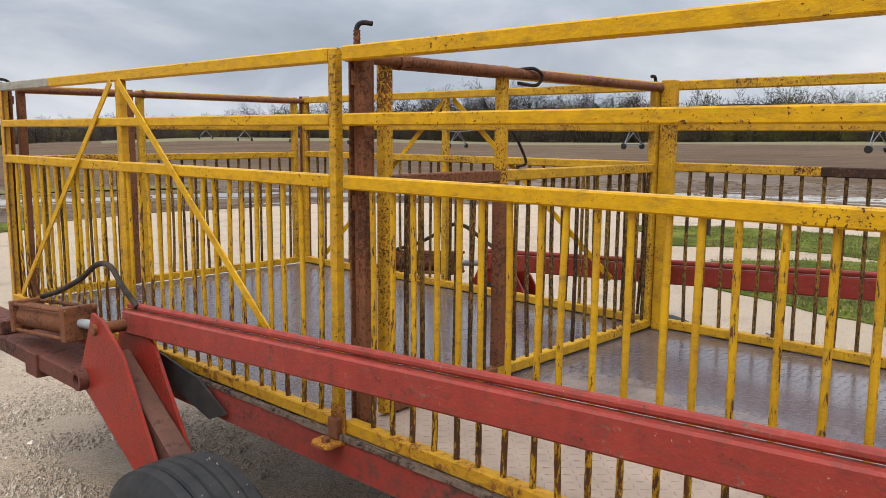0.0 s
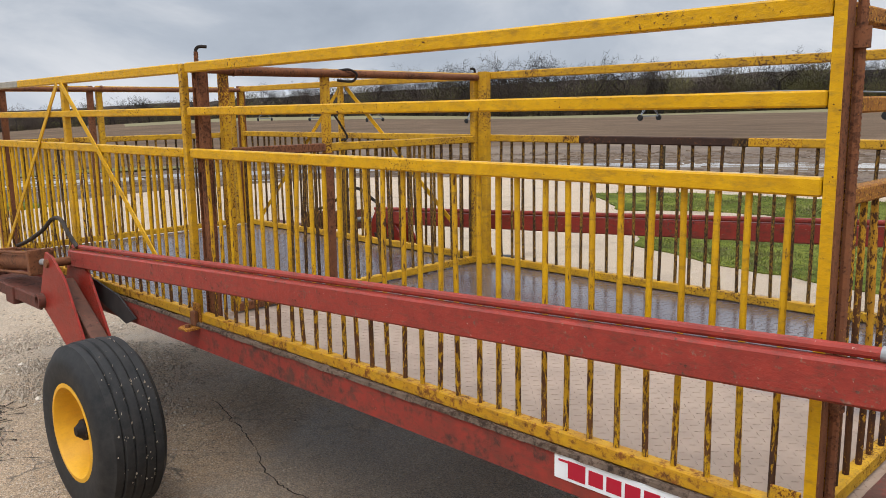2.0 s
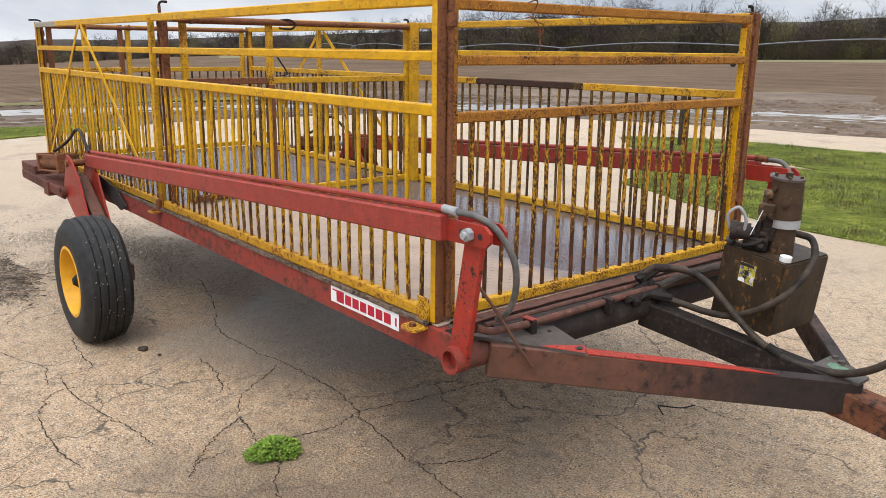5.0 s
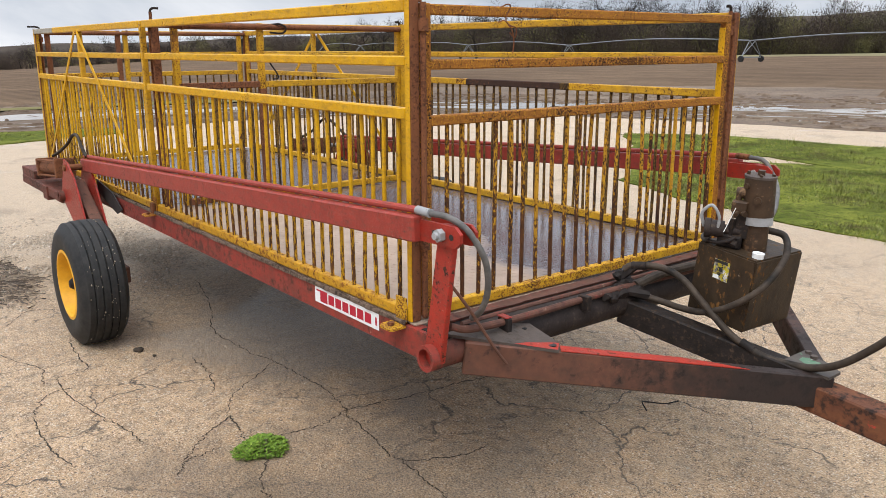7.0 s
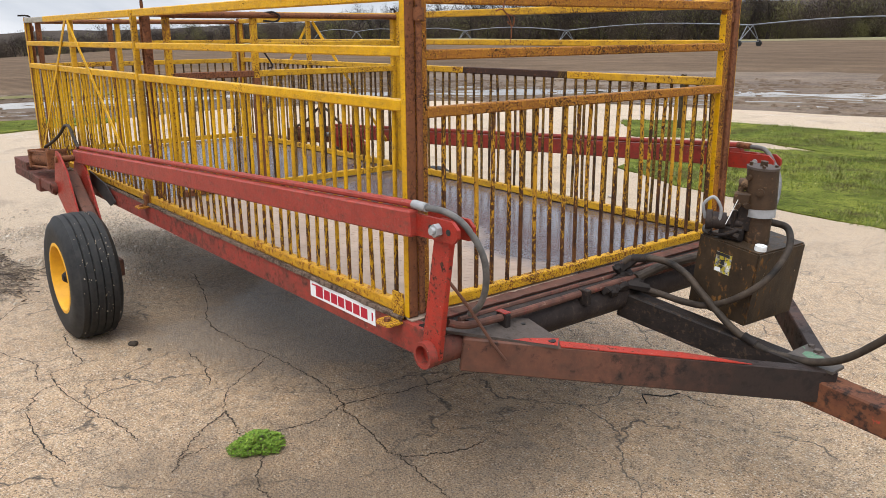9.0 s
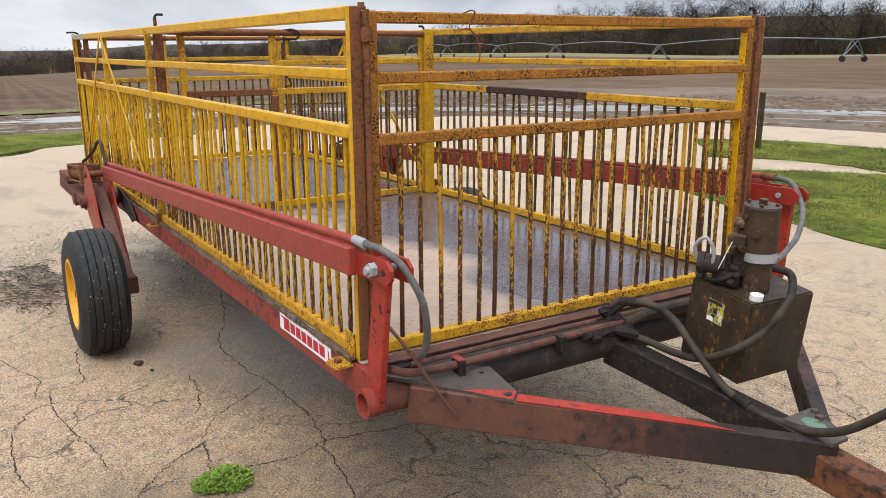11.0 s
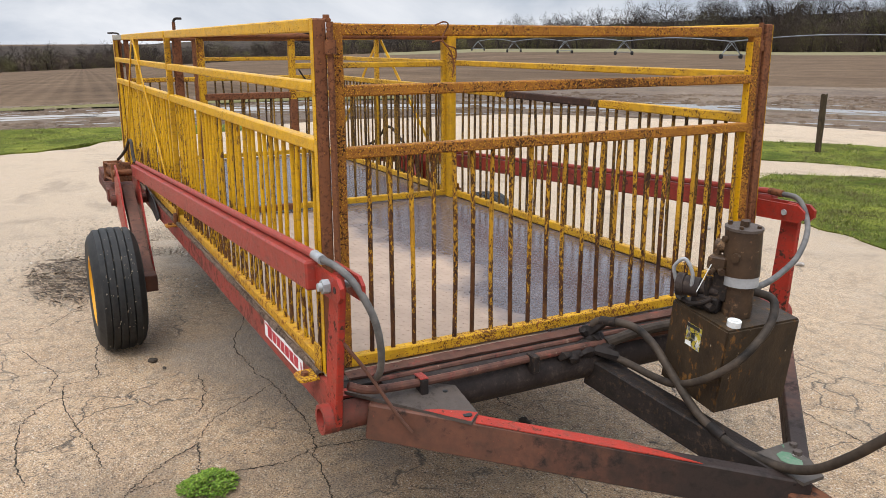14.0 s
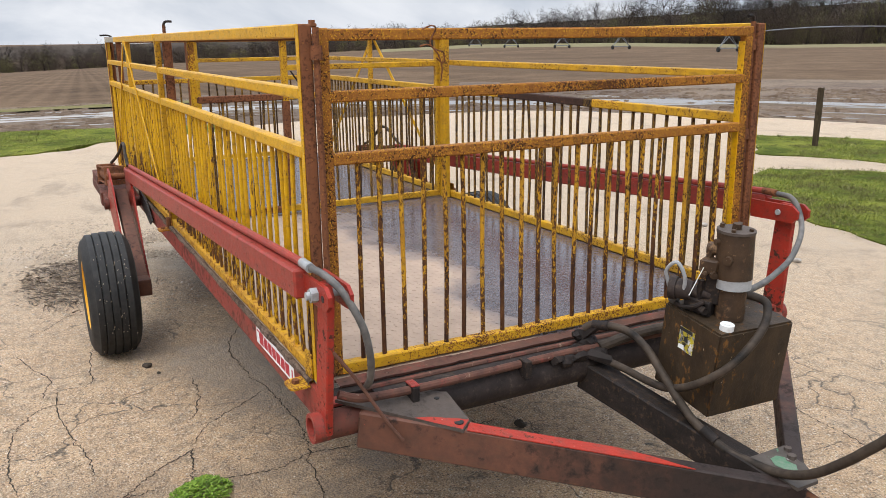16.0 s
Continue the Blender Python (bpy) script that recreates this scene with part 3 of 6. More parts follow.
def prism(bm, outline, lift):
    """A flat plate with the given outline (points in space), thickened by the vector lift."""
    lift = Vector(lift)
    a = [bm.verts.new(Vector(p)) for p in outline]
    b = [bm.verts.new(Vector(p) + lift) for p in outline]
    bm.faces.new(a[::-1])
    bm.faces.new(b)
    n = len(a)
    for k in range(n):
        bm.faces.new((a[k], a[(k + 1) % n], b[(k + 1) % n], b[k]))
    bmesh.ops.recalc_face_normals(bm, faces=bm.faces[:])
    return bm


def shade_smooth(ob, angle=40):
    for p in ob.data.polygons:
        p.use_smooth = True
    ob.data.set_sharp_from_angle(angle=radians(angle))
    return ob


def B():
    return bmesh.new()


# ---- ground ----
AZ = (0, 13, 20, 30, 40, 50, 60, 70, 78, 85, 92, 110)
TREE_R = (200, 205, 210, 225, 245, 280, 310, 330, 340, 350, 355, 355)
BASE = (0.005, 0.005, 0.006, 0.009, 0.010, 0.006, 0.006, 0.013, 0.021, 0.026, 0.030, 0.030)
TOP = (0.042, 0.046, 0.058, 0.058, 0.062, 0.046, 0.026, 0.016, 0.008, 0.003, -0.002, -0.004)
MID_Z = (-0.3, -0.3, -0.4, -0.5, -0.9, -1.1, -1.4, -2.0, -2.6, -3.0, -3.3, -3.3)
EYE_Z = 1.68


def azimuth(x, y):
    """Degrees from +y towards -x."""
    a = math.degrees(math.atan2(-x, y))
    return a if a > -90 else a + 360


def terrain(x, y):
    r = math.hypot(x, y)
    a = min(max(azimuth(x, y), 0), 110)
    rt = float(np.interp(a, AZ, TREE_R))
    zt = EYE_Z - float(np.interp(a, AZ, BASE)) * rt
    zm = float(np.interp(a, AZ, MID_Z))
    z = float(np.interp(r, (0, 16, 150, rt, rt + 60, 1400, 4500), (-0.08, -0.08, zm, zt, zt - 2, 0.5, 1.0)))
    if r > 14:
        z += 0.05 * float(np.interp(r, (14, 17, 18.3, 26, 30), (0, 0.6, 0.0, 0.0, 1))) * noise.noise(Vector((x * 0.35, y * 0.35, 0))) + 0.02 * float(np.interp(r, (14, 17, 18.3, 26, 30), (0, 1, 0, 0, 1))) * noise.noise(Vector((x * 1.3, y * 1.3, 5)))
    return z


def build_ground():
    radii = [0, 4, 8, 11, 13, 14.5, 16, 17.5, 19, 20.5, 22, 24, 26, 28, 31, 34, 38, 43, 50, 60, 75, 95, 120, 150, -0.78, -0.85, -0.92, -1.0, -1.08, -1.16, 420, 600, 1000, 1500, 2500, 4400]
    steps = [-100 + k * 1.5 for k in range(174)]
    angles = [a for a in steps if a < 260]
    verts, faces, mats = [(0, 0, -0.08)], [], []
    n = len(angles)
    for r in radii[1:]:
        for a in angles:
            rr = r if r > 0 else -r * float(np.interp(a, AZ, TREE_R))
            x, y = -rr * math.sin(radians(a)), rr * math.cos(radians(a))
            verts.append((x, y, terrain(x, y)))
    rings = len(radii) - 1
    for k in range(n):
        faces.append((0, 1 + k, 1 + (k + 1) % n))
        mats.append(1)
    for i in range(rings - 1):
        for k in range(n):
            a, b = 1 + i * n + k, 1 + i * n + (k + 1) % n
            faces.append((a, a + n, b + n, b))
            r = (radii[i + 1] + radii[i + 2]) / 2
            az = angles[k]
            edge = 31 + 4 * noise.noise(Vector((az * 0.12, r * 0.1, 3))) + (6 if 20 < az < 60 else 0)
            margin = radii[i + 1] < 0 and radii[i + 2] < 0 and az < 66 and radii[i + 2] < (-0.84 if az > 30 else -0.9)
            mats.append(1 if 0 < r < edge else 2 if margin else 0)
    ob = raw("ground", verts, faces, FIELD)
    for m in (MUD, STUBBLE):
        ob.data.materials.append(m)
    ob.data.polygons.foreach_set("material_index", mats)
    return shade_smooth(tagged(ob, "brown ploughed field with wet mud and pale margins", "ground", kind="structure"), 60)


build_ground()


def ragged(outline, step=0.22, amount=0.12, seed=0):
    """The outline with points every step, moved sideways a little."""
    out = []
    n = len(outline)
    for i in range(n):
        a, b = Vector((*outline[i], 0)), Vector((*outline[(i + 1) % n], 0))
        d = b - a
        k = max(1, int(d.length / step))
        s = Vector((-d.y, d.x, 0)).normalized() if d.length else Vector((0, 0, 0))
        for j in range(k):
            p = a + d * (j / k)
            w = noise.noise(Vector((p.x * 0.9, p.y * 0.9, seed))) + 0.6 * noise.noise(Vector((p.x * 3.1, p.y * 3.1, seed + 9)))
            q = p + s * (amount * w)
            out.append((q.x, q.y))
    return out


def pad_z(x, y):
    """The pad sinks a little round the trailer's wheels."""
    along = float(np.interp(x, (-9.0, -5.2, -2.7, -1.0), (0.0, -0.07, -0.07, 0.0)))
    across = float(np.interp(y, (-4.5, -1.6, 2.8, 5.0), (0.0, 1.0, 1.0, 0.0)))
    return along * across


def settle(ob):
    for v in ob.data.vertices:
        v.co.z += pad_z(v.co.x, v.co.y)
    return ob


def sheet(name, outline, z0, z1, mat, label, category, kind="structure"):
    bm = B()
    top = [bm.verts.new((x, y, z1)) for x, y in outline]
    low = [bm.verts.new((x, y, z0)) for x, y in outline]
    n = len(top)
    f = bm.faces.new(top)
    for k in range(n):
        bm.faces.new((top[k], low[k], low[(k + 1) % n], top[(k + 1) % n]))
    if name == "pavement":
        for axis, cuts in ((Vector((1, 0, 0)), [-9 + 0.4 * k for k in range(22)]), (Vector((0, 1, 0)), [-4.5 + 0.5 * k for k in range(20)])):
            for c in cuts:
                bmesh.ops.bisect_plane(bm, geom=bm.faces[:] + bm.edges[:] + bm.verts[:], plane_co=axis * c, plane_no=axis)
        bmesh.ops.triangulate(bm, faces=[q for q in bm.faces if len(q.verts) > 4])
    else:
        bmesh.ops.triangulate(bm, faces=[f])
    bmesh.ops.recalc_face_normals(bm, faces=bm.faces[:])
    return settle(tagged(link_mesh(name, bm, mat), label, category, kind=kind))


PAD = [(14, -9), (14, 15.6), (2, 15.3), (-5.0, 15.1), (-8.2, 14.4), (-11.5, 13.2), (-15, 10.4), (-15.6, 6), (-14.4, 1.2), (-12.7, 0.0), (-12.2, -3), (-12.6, -9)]
sheet("pavement", ragged(PAD, 0.3, 0.16), -0.2, 0.0, CONCRETE, "weathered cracked tan concrete pad with damp patches and painted-in shade", "pavement")
LAWN_BACK = [(-4.4, 6.45), (-2.6, 5.85), (-0.8, 5.55), (3, 5.45), (14, 5.1), (14, 10.0), (-2.5, 9.9), (-3.8, 9.5), (-4.5, 8.9), (-5.3, 8.1)]
LAWN_FAR = [(-6.3, 9.15), (-5.2, 9.75), (-4.4, 9.9), (-3.6, 9.6), (-2.5, 9.4), (14, 9.4), (14, 13.6), (4, 13.2), (-3, 12.6), (-4.8, 12.2), (-6.6, 12.0), (-8.0, 10.9)]
LAWN_SIDE = [(-12.3, -9), (-12.0, -3), (-12.5, -0.6), (-13.5, 0.6), (-14.4, 3.5), (-15.5, 3.4), (-16.6, -1), (-16.8, -9)]
LAWNS = [(LAWN_BACK, 1), (LAWN_FAR, 2), (LAWN_SIDE, 3)]
for g, s in LAWNS:
    sheet("lawn", ragged(g, 0.14, 0.13, s), -0.15, 0.008 + 0.004 * s, LAWN, "short mossy green grass beside the concrete pad", "grass")


def inside(poly, x, y):
    hit = False
    n = len(poly)
    for i in range(n):
        (x1, y1), (x2, y2) = poly[i], poly[(i + 1) % n]
        if (y1 > y) != (y2 > y) and x < (x2 - x1) * (y - y1) / (y2 - y1) + x1:
            hit = not hit
    return hit


def build_grass():
    """Short blades over the lawns, denser in clumps, none on the bare spots."""
    rng = random.Random(5)
    verts, faces = [], []
    for poly, s in LAWNS:
        xs, ys = [p[0] for p in poly], [p[1] for p in poly]
        x0, x1 = min(xs), min(max(xs), 2.5)
        y0, y1 = max(min(ys), -6.0), max(ys)
        count = int(4200 * (x1 - x0) * (y1 - y0) * (0.75, 0.6, 0.3)[s - 1])
        for _ in range(count):
            x, y = rng.uniform(x0, x1), rng.uniform(y0, y1)
            if not inside(poly, x, y):
                continue
            x, y = x + rng.gauss(0, 0.07), y + rng.gauss(0, 0.07)
            c = noise.noise(Vector((x * 0.8, y * 0.8, 2))) + 0.5 * noise.noise(Vector((x * 3, y * 3, 7)))
            if c < -0.26 or rng.random() > 0.66 + 0.9 * c:
                continue
            tuft = noise.noise(Vector((x * 5, y * 5, 11)))
            h = rng.uniform(0.008, 0.021) * (1.0 + max(0, c) * 1.2 + (5.0 * (tuft - 0.25) if tuft > 0.25 else 0))
            a = rng.uniform(0, 6.28)
            w = rng.uniform(0.003, 0.0065) * (1.0, 1.4, 1.8)[s - 1]
            lx, ly = rng.gauss(0, 0.7) * h, rng.gauss(0, 0.7) * h
            i = len(verts)
            verts += [(x - w * math.cos(a), y - w * math.sin(a), 0.01), (x + w * math.cos(a), y + w * math.sin(a), 0.01), (x + lx, y + ly, h + 0.015)]
            faces.append((i, i + 1, i + 2))
    # taller tufts here and there
    for _ in range(170):
        x, y = rng.uniform(-8, 2), rng.uniform(5.6, 12.6)
        if not (inside(LAWN_BACK, x, y) or inside(LAWN_FAR, x, y)):
            continue
        size = rng.uniform(0.4, 1.2) ** 2
        for _b in range(rng.randint(14, 46)):
            a, lean = rng.uniform(0, 6.28), rng.uniform(0.2, 1.3)
            h = rng.uniform(0.05, 0.13) * size
            px, py = x + rng.gauss(0, 0.05) * size, y + rng.gauss(0, 0.05) * size
            w = rng.uniform(0.003, 0.006)
            i = len(verts)
            verts += [(px - w * math.sin(a), py + w * math.cos(a), 0.01), (px + w * math.sin(a), py - w * math.cos(a), 0.01), (px + lean * h * math.cos(a), py + lean * h * math.sin(a), 0.01 + h)]
            faces.append((i, i + 1, i + 2))
    ob = raw("grass", verts, faces, BLADES)
    tagged(ob, "short patchy bright green grass blades", "grass", kind="stuff")


build_grass()


CRACK_RNG = random.Random(3)


def crack(*pts):
    """A ragged open joint, wider in some places, that follows the points."""
    path = smooth_path([(x, y, 0) for x, y in pts], 20)
    verts, faces = [], []
    drift = 0.0
    for i, p in enumerate(path):
        f = (path[min(i + 1, len(path) - 1)] - path[max(i - 1, 0)]).normalized()
        s = Vector((-f.y, f.x, 0))
        ends = min(1.0, i / 5, (len(path) - 1 - i) / 5)
        drift = 0.75 * drift + CRACK_RNG.gauss(0, 0.0045)
        c = p + s * drift
        wide = 0.5 + 0.5 * noise.noise(Vector((p.x * 5, p.y * 5, 8)))
        w = CRACK_RNG.uniform(0.0010, 0.0024 + 0.0034 * max(0.0, wide)) * (0.3 + 0.7 * ends)
        verts += [c + s * w + Vector((0, 0, 0.003)), c - s * w + Vector((0, 0, 0.003))]
        if i:
            k = len(verts)
            faces.append((k - 4, k - 3, k - 1, k - 2))
    ob = settle(raw("crack", verts, faces, CRACK))
    tagged(ob, "dark irregular crack across the concrete", "crack", "cracks in the concrete", "structure")


def build_cracks():
    crack((-2.78, 0.38), (-2.42, 0.25), (-2.08, 0.22), (-1.91, 0.23), (-1.63, 0.26), (-1.35, 0.27), (-1.1, 0.26), (-0.97, 0.25), (-0.81, 0.21), (-0.55, 0.17), (-0.34, 0.14), (-0.27, 0.15), (-0.09, 0.13), (0.1, 0.11))
    crack((-1.63, 0.26), (-1.48, 0.08), (-1.34, -0.11), (-1.12, -0.22))
    crack((-1.12, -0.22), (-1.04, -0.31), (-0.98, -0.4), (-0.88, -0.49), (-0.78, -0.58), (-0.72, -0.61))
    crack((-1.12, -0.22), (-0.93, -0.25), (-0.8, -0.27), (-0.65, -0.28), (-0.43, -0.39), (-0.31, -0.4))
    crack((-0.81, -0.2), (-0.77, -0.04), (-0.76, 0.06), (-0.81, 0.21), (-0.8, 0.39), (-0.76, 0.56), (-0.74, 0.79), (-0.71, 0.99), (-0.7, 1.1))
    crack((-2.01, -0.05), (-1.79, -0.07), (-1.56, -0.12), (-1.44, -0.16))
    crack((-0.82, -0.56), (-0.82, -0.49), (-0.83, -0.39))
    crack((-0.29, 0.13), (-0.2, 0.27), (-0.15, 0.41), (-0.16, 0.51))
    crack((-0.19, 2.43), (-0.01, 2.39), (0.17, 2.38), (0.37, 2.36))
    crack((-0.99, 1.22), (-0.85, 1.18), (-0.7, 1.23))
    crack((-1.13, 1.8), (-0.95, 1.86), (-0.76, 1.94))
    crack((0.04, 1.49), (0.21, 1.51), (0.31, 1.53))
    crack((-1.72, -0.93), (-1.83, -0.88), (-1.97, -0.79), (-1.98, -0.68))
    crack((-2.85, -0.48), (-2.5, -0.53), (-2.22, -0.56), (-2.14, -0.72), (-1.57, -0.7), (-1.34, -0.64), (-1.04, -0.63))
    crack((-3.23, -0.86), (-3.34, -0.73), (-3.57, -0.58), (-3.46, -0.38))
    crack((-1.72, -0.93), (-1.34, -0.94), (-1.05, -0.91))
    crack((-3.6, 0.62), (-3.2, 0.50), (-2.78, 0.38))
    crack((-1.2, 2.36), (-0.16, 2.42))
    crack((-2.9, -0.9), (-2.4, -0.75), (-2.1, -0.8))


build_cracks()


def blob_outline(cx, cy, rx, ry, turn, seed, n=44, rough=0.35):
    out = []
    for k in range(n):
        a = 2 * math.pi * k / n
        w = 1 + rough * noise.noise(Vector((2.2 * math.cos(a), 2.2 * math.sin(a), seed))) + 0.5 * rough * noise.noise(Vector((6 * math.cos(a), 6 * math.sin(a), seed)))
        x, y = rx * w * math.cos(a), ry * w * math.sin(a)
        out.append((cx + x * math.cos(turn) - y * math.sin(turn), cy + x * math.sin(turn) + y * math.cos(turn)))
    return out


def build_puddles():
    rng = random.Random(11)
    spots = []
    for k in range(12):
        spots.append((14 + 7 * k + rng.uniform(-2, 2), 22.2 + rng.uniform(-0.5, 0.7), rng.uniform(1.3, 3.4), rng.uniform(0.45, 1.0)))
    for _ in range(52):
        spots.append((rng.uniform(12, 96), rng.uniform(18.2, 26.5), rng.uniform(0.4, 1.9), rng.uniform(0.05, 0.15)))
    for az, r, rx, ry in spots:
        x, y = -r * math.sin(radians(az)), r * math.cos(radians(az))
        z = terrain(x, y)
        ol = blob_outline(x, y, rx, ry, radians(az), az)
        sheet("puddle", ol, z - 0.1, z + 0.03, WATER, "shallow muddy puddle reflecting the grey sky", "puddle")


build_puddles()


def mud_lumps():
    """Churned clods and ruts in the wet strip, longer along the strip than across."""
    rng = random.Random(77)
    verts, faces = [], []
    for _ in range(5200):
        az, r = rng.uniform(8, 104), 16.5 + 14 * rng.random() ** 0.8
        x, y = -r * math.sin(radians(az)), r * math.cos(radians(az))
        if inside(PAD, x, y) or any(inside(g, x, y) for g, _s in LAWNS):
            continue
        if 21.0 < r < 23.6 and rng.random() < 0.85:
            continue
        if noise.noise(Vector((x * 0.35, y * 0.35, 1))) < rng.uniform(-0.5, 0.25):
            continue
        z = terrain(x, y) - 0.02
        turn = radians(az) + rng.gauss(0, 0.35)
        la, lb, h = rng.uniform(0.06, 0.4), rng.uniform(0.04, 0.12), rng.uniform(0.03, 0.09)
        k = len(verts)
        n = 7
        for f, up in ((1.0, 0.0), (0.55, 0.75)):
            for j in range(n):
                t = 6.2832 * j / n
                px, py = la * f * math.cos(t) * rng.uniform(0.75, 1.2), lb * f * math.sin(t) * rng.uniform(0.75, 1.2)
                verts.append((x + px * math.cos(turn) - py * math.sin(turn), y + px * math.sin(turn) + py * math.cos(turn), z + h * up * rng.uniform(0.7, 1.3)))
        verts.append((x, y, z + h))
        for j in range(n):
            a, b = k + j, k + (j + 1) % n
            faces += [(a, b, b + n, a + n), (a + n, b + n, k + 2 * n)]
    tagged(shade_smooth(raw("mud_ruts", verts, faces, MUD), 60), "churned wet mud clods between the pad and the field", "mud", kind="stuff")


mud_lumps()


def verge():
    """A thin grassy strip between the mud and the field."""
    pts = []
    for k in range(40):
        az = 64 + k
        pts.append((az, 26.5 + 0.5 * noise.noise(Vector((az * 0.3, 0, 0)))))
    for k in range(40):
        az = 103 - k
        pts.append((az, 28.6 + 0.7 * noise.noise(Vector((az * 0.3, 5, 0)))))
    bm = B()
    vs = [bm.verts.new((-r * math.sin(radians(a)), r * math.cos(radians(a)), terrain(-r * math.sin(radians(a)), r * math.cos(radians(a))) + 0.05)) for a, r in pts]
    f = bm.faces.new(vs)
    bmesh.ops.triangulate(bm, faces=[f])
    bmesh.ops.recalc_face_normals(bm, faces=bm.faces[:])
    tagged(link_mesh("verge", bm, VERGE), "thin grassy strip along the field's edge", "grass", kind="structure")


verge()


# ---- the cattle trailer ----
W = 1.845
XR, XM = -5.12, -2.56
Z_DECK = 0.70
DROP = -0.02                       # the frame below the pen
RAILS = ((1.741, 1.780), (1.570, 1.603), (1.398, 1.436))
trailer = tagged(new("livestock_trailer"), "yellow and red barred stock trailer parked on a concrete pad", "trailer")


def build_chassis():
    bm = B()
    box(bm, XR, 0.03, 0.0, W, Z_DECK - 0.0075, Z_DECK, 0.002)
    deck = part("deck", bm, DECK, trailer, "tread-plate floor, tan with dried mud and dark where wet")
    # raised lozenges of the tread plate
    verts, faces = [], []
    step = 0.031
    i = 0
    for a in range(int((0.04 - XR) / step)):
        for b in range(int(W / step)):
            x, y = XR + 0.02 + a * step, 0.03 + b * step
            if y > W - 0.03:
                continue
            s = 1 if (a + b) % 2 else -1
            dx, dy = 0.0092, 0.0092 * s
            nx, ny = -0.0034 * s, 0.0034
            k = len(verts)
            verts += [(x - dx, y - dy, Z_DECK), (x + nx, y + ny, Z_DECK), (x + dx, y + dy, Z_DECK), (x - nx, y - ny, Z_DECK),
                      (x - dx * 0.55, y - dy * 0.55, Z_DECK + 0.0014), (x + dx * 0.55, y + dy * 0.55, Z_DECK + 0.0014)]
            faces += [(k, k + 3, k + 5, k + 4), (k + 1, k, k + 4), (k + 3, k + 2, k + 5), (k + 2, k + 1, k + 4, k + 5)]
    raised = raw("tread_pattern", verts, faces, DECK, deck)
    tagged(raised, "raised lozenges of the tread plate", kind="stuff")
    for y, s in ((-0.016, 1), (W + 0.016, -1)):
        bm = B()
        sec = [(0, 0.612), (0, 0.712), (0.05, 0.712), (0.05, 0.704), (0.009, 0.704), (0.009, 0.620), (0.05, 0.620), (0.05, 0.612)]
        prism(bm, [(XR, y + s * a, z + DROP) for a, z in sec], (0.17 - XR, 0, 0))
        part("side_beam", bm, BEAM_RED, trailer, "mud-stained faded red steel side channel")
        bm = B()
        ya, yb = sorted((y - s * 0.007, y + s * 0.016))
        rows = 150
        prev = None
        for i in range(rows + 1):
            px = XR + 0.02 + (-0.02 - XR) * i / rows
            swell = 0.006 * noise.noise(Vector((px * 7, y, 0))) + 0.004 * noise.noise(Vector((px * 23, y, 4)))
            sec = [bm.verts.new((px, yy, zz + DROP)) for yy, zz in ((ya - swell * (s > 0), 0.7125), (ya + 0.003, 0.724 + swell), ((ya + yb) / 2, 0.727 + 0.6 * swell), (yb - 0.003, 0.724 + swell), (yb, 0.7125))]
            if prev:
                for k in range(4):
                    bm.faces.new((prev[k], prev[k + 1], sec[k + 1], sec[k]))
            prev = sec
        part("mud_ledge", bm, MUD_CAKE, trailer, "dried brown mud caked along the side beam")
    for x in (-4.6, -3.9, -3.2, -2.5, -1.8, -1.1, -0.4):
        bm = B()
        box(bm, x - 0.02, x + 0.02, 0.05, W - 0.05, 0.598, 0.675, 0.002)
        part("cross_member", bm, RED_DIRTY, trailer, "dirty steel cross bearer under the deck")
    bm = B()
    channel(bm, (0.07, 0.0, 0.632), (0.07, W, 0.632), 0.04, 0.125, 0.012, out=1)
    part("front_beam", bm, GREASE, trailer, "oil-dark front channel under the gate")
    bm = B()
    rows, prev = 120, None
    for i in range(rows + 1):
        py = 0.05 + (W - 0.1) * i / rows
        chew = 0.007 * noise.noise(Vector((py * 11, 2, 0))) + 0.004 * noise.noise(Vector((py * 37, 5, 0)))
        sec = [bm.verts.new(q) for q in ((0.035, py, 0.697), (0.035, py, 0.709 + 0.5 * chew), (0.060, py, 0.708 + 0.7 * chew), (0.084 + chew, py, 0.705), (0.082 + chew, py, 0.697))]
        if prev:
            for k in range(4):
                bm.faces.new((prev[k], prev[k + 1], sec[k + 1], sec[k]))
        prev = sec
    part("front_ledge", bm, LINE_RUST, trailer, "flaking rusty ledge in front of the gate")


build_chassis()


def bar_mesh(length, r, bend=0.0):
    bm = B()
    n, rows = 8, 6
    prev = None
    for i in range(rows + 1):
        z = length * i / rows
        o = bend * math.sin(math.pi * i / rows)
        loop = [bm.verts.new((o + r * math.cos(2 * math.pi * k / n), r * math.sin(2 * math.pi * k / n), z)) for k in range(n)]
        if prev:
            for k in range(n):
                f = bm.faces.new((prev[k], prev[(k + 1) % n], loop[(k + 1) % n], loop[k]))
                f.smooth = True
        prev = loop
    me = bpy.data.meshes.new("bar")
    bm.to_mesh(me)
    bm.free()
    return me


BAR_L = RAILS[2][0] - 0.740
BAR_KINDS = {}
for key, mat in (("yellow", BARS_YELLOW), ("worn", BARS_DARK), ("rust", BARS_RUST)):
    BAR_KINDS[key] = []
    for bend in (0.0, 0.004, -0.006, 0.012):
        me = bar_mesh(BAR_L + 0.006, 0.0079, bend)
        me.materials.append(mat)
        BAR_KINDS[key].append(me)
BAR_RNG = random.Random(21)
BAR_STEP = 0.0778
X_FRONT = 0.016


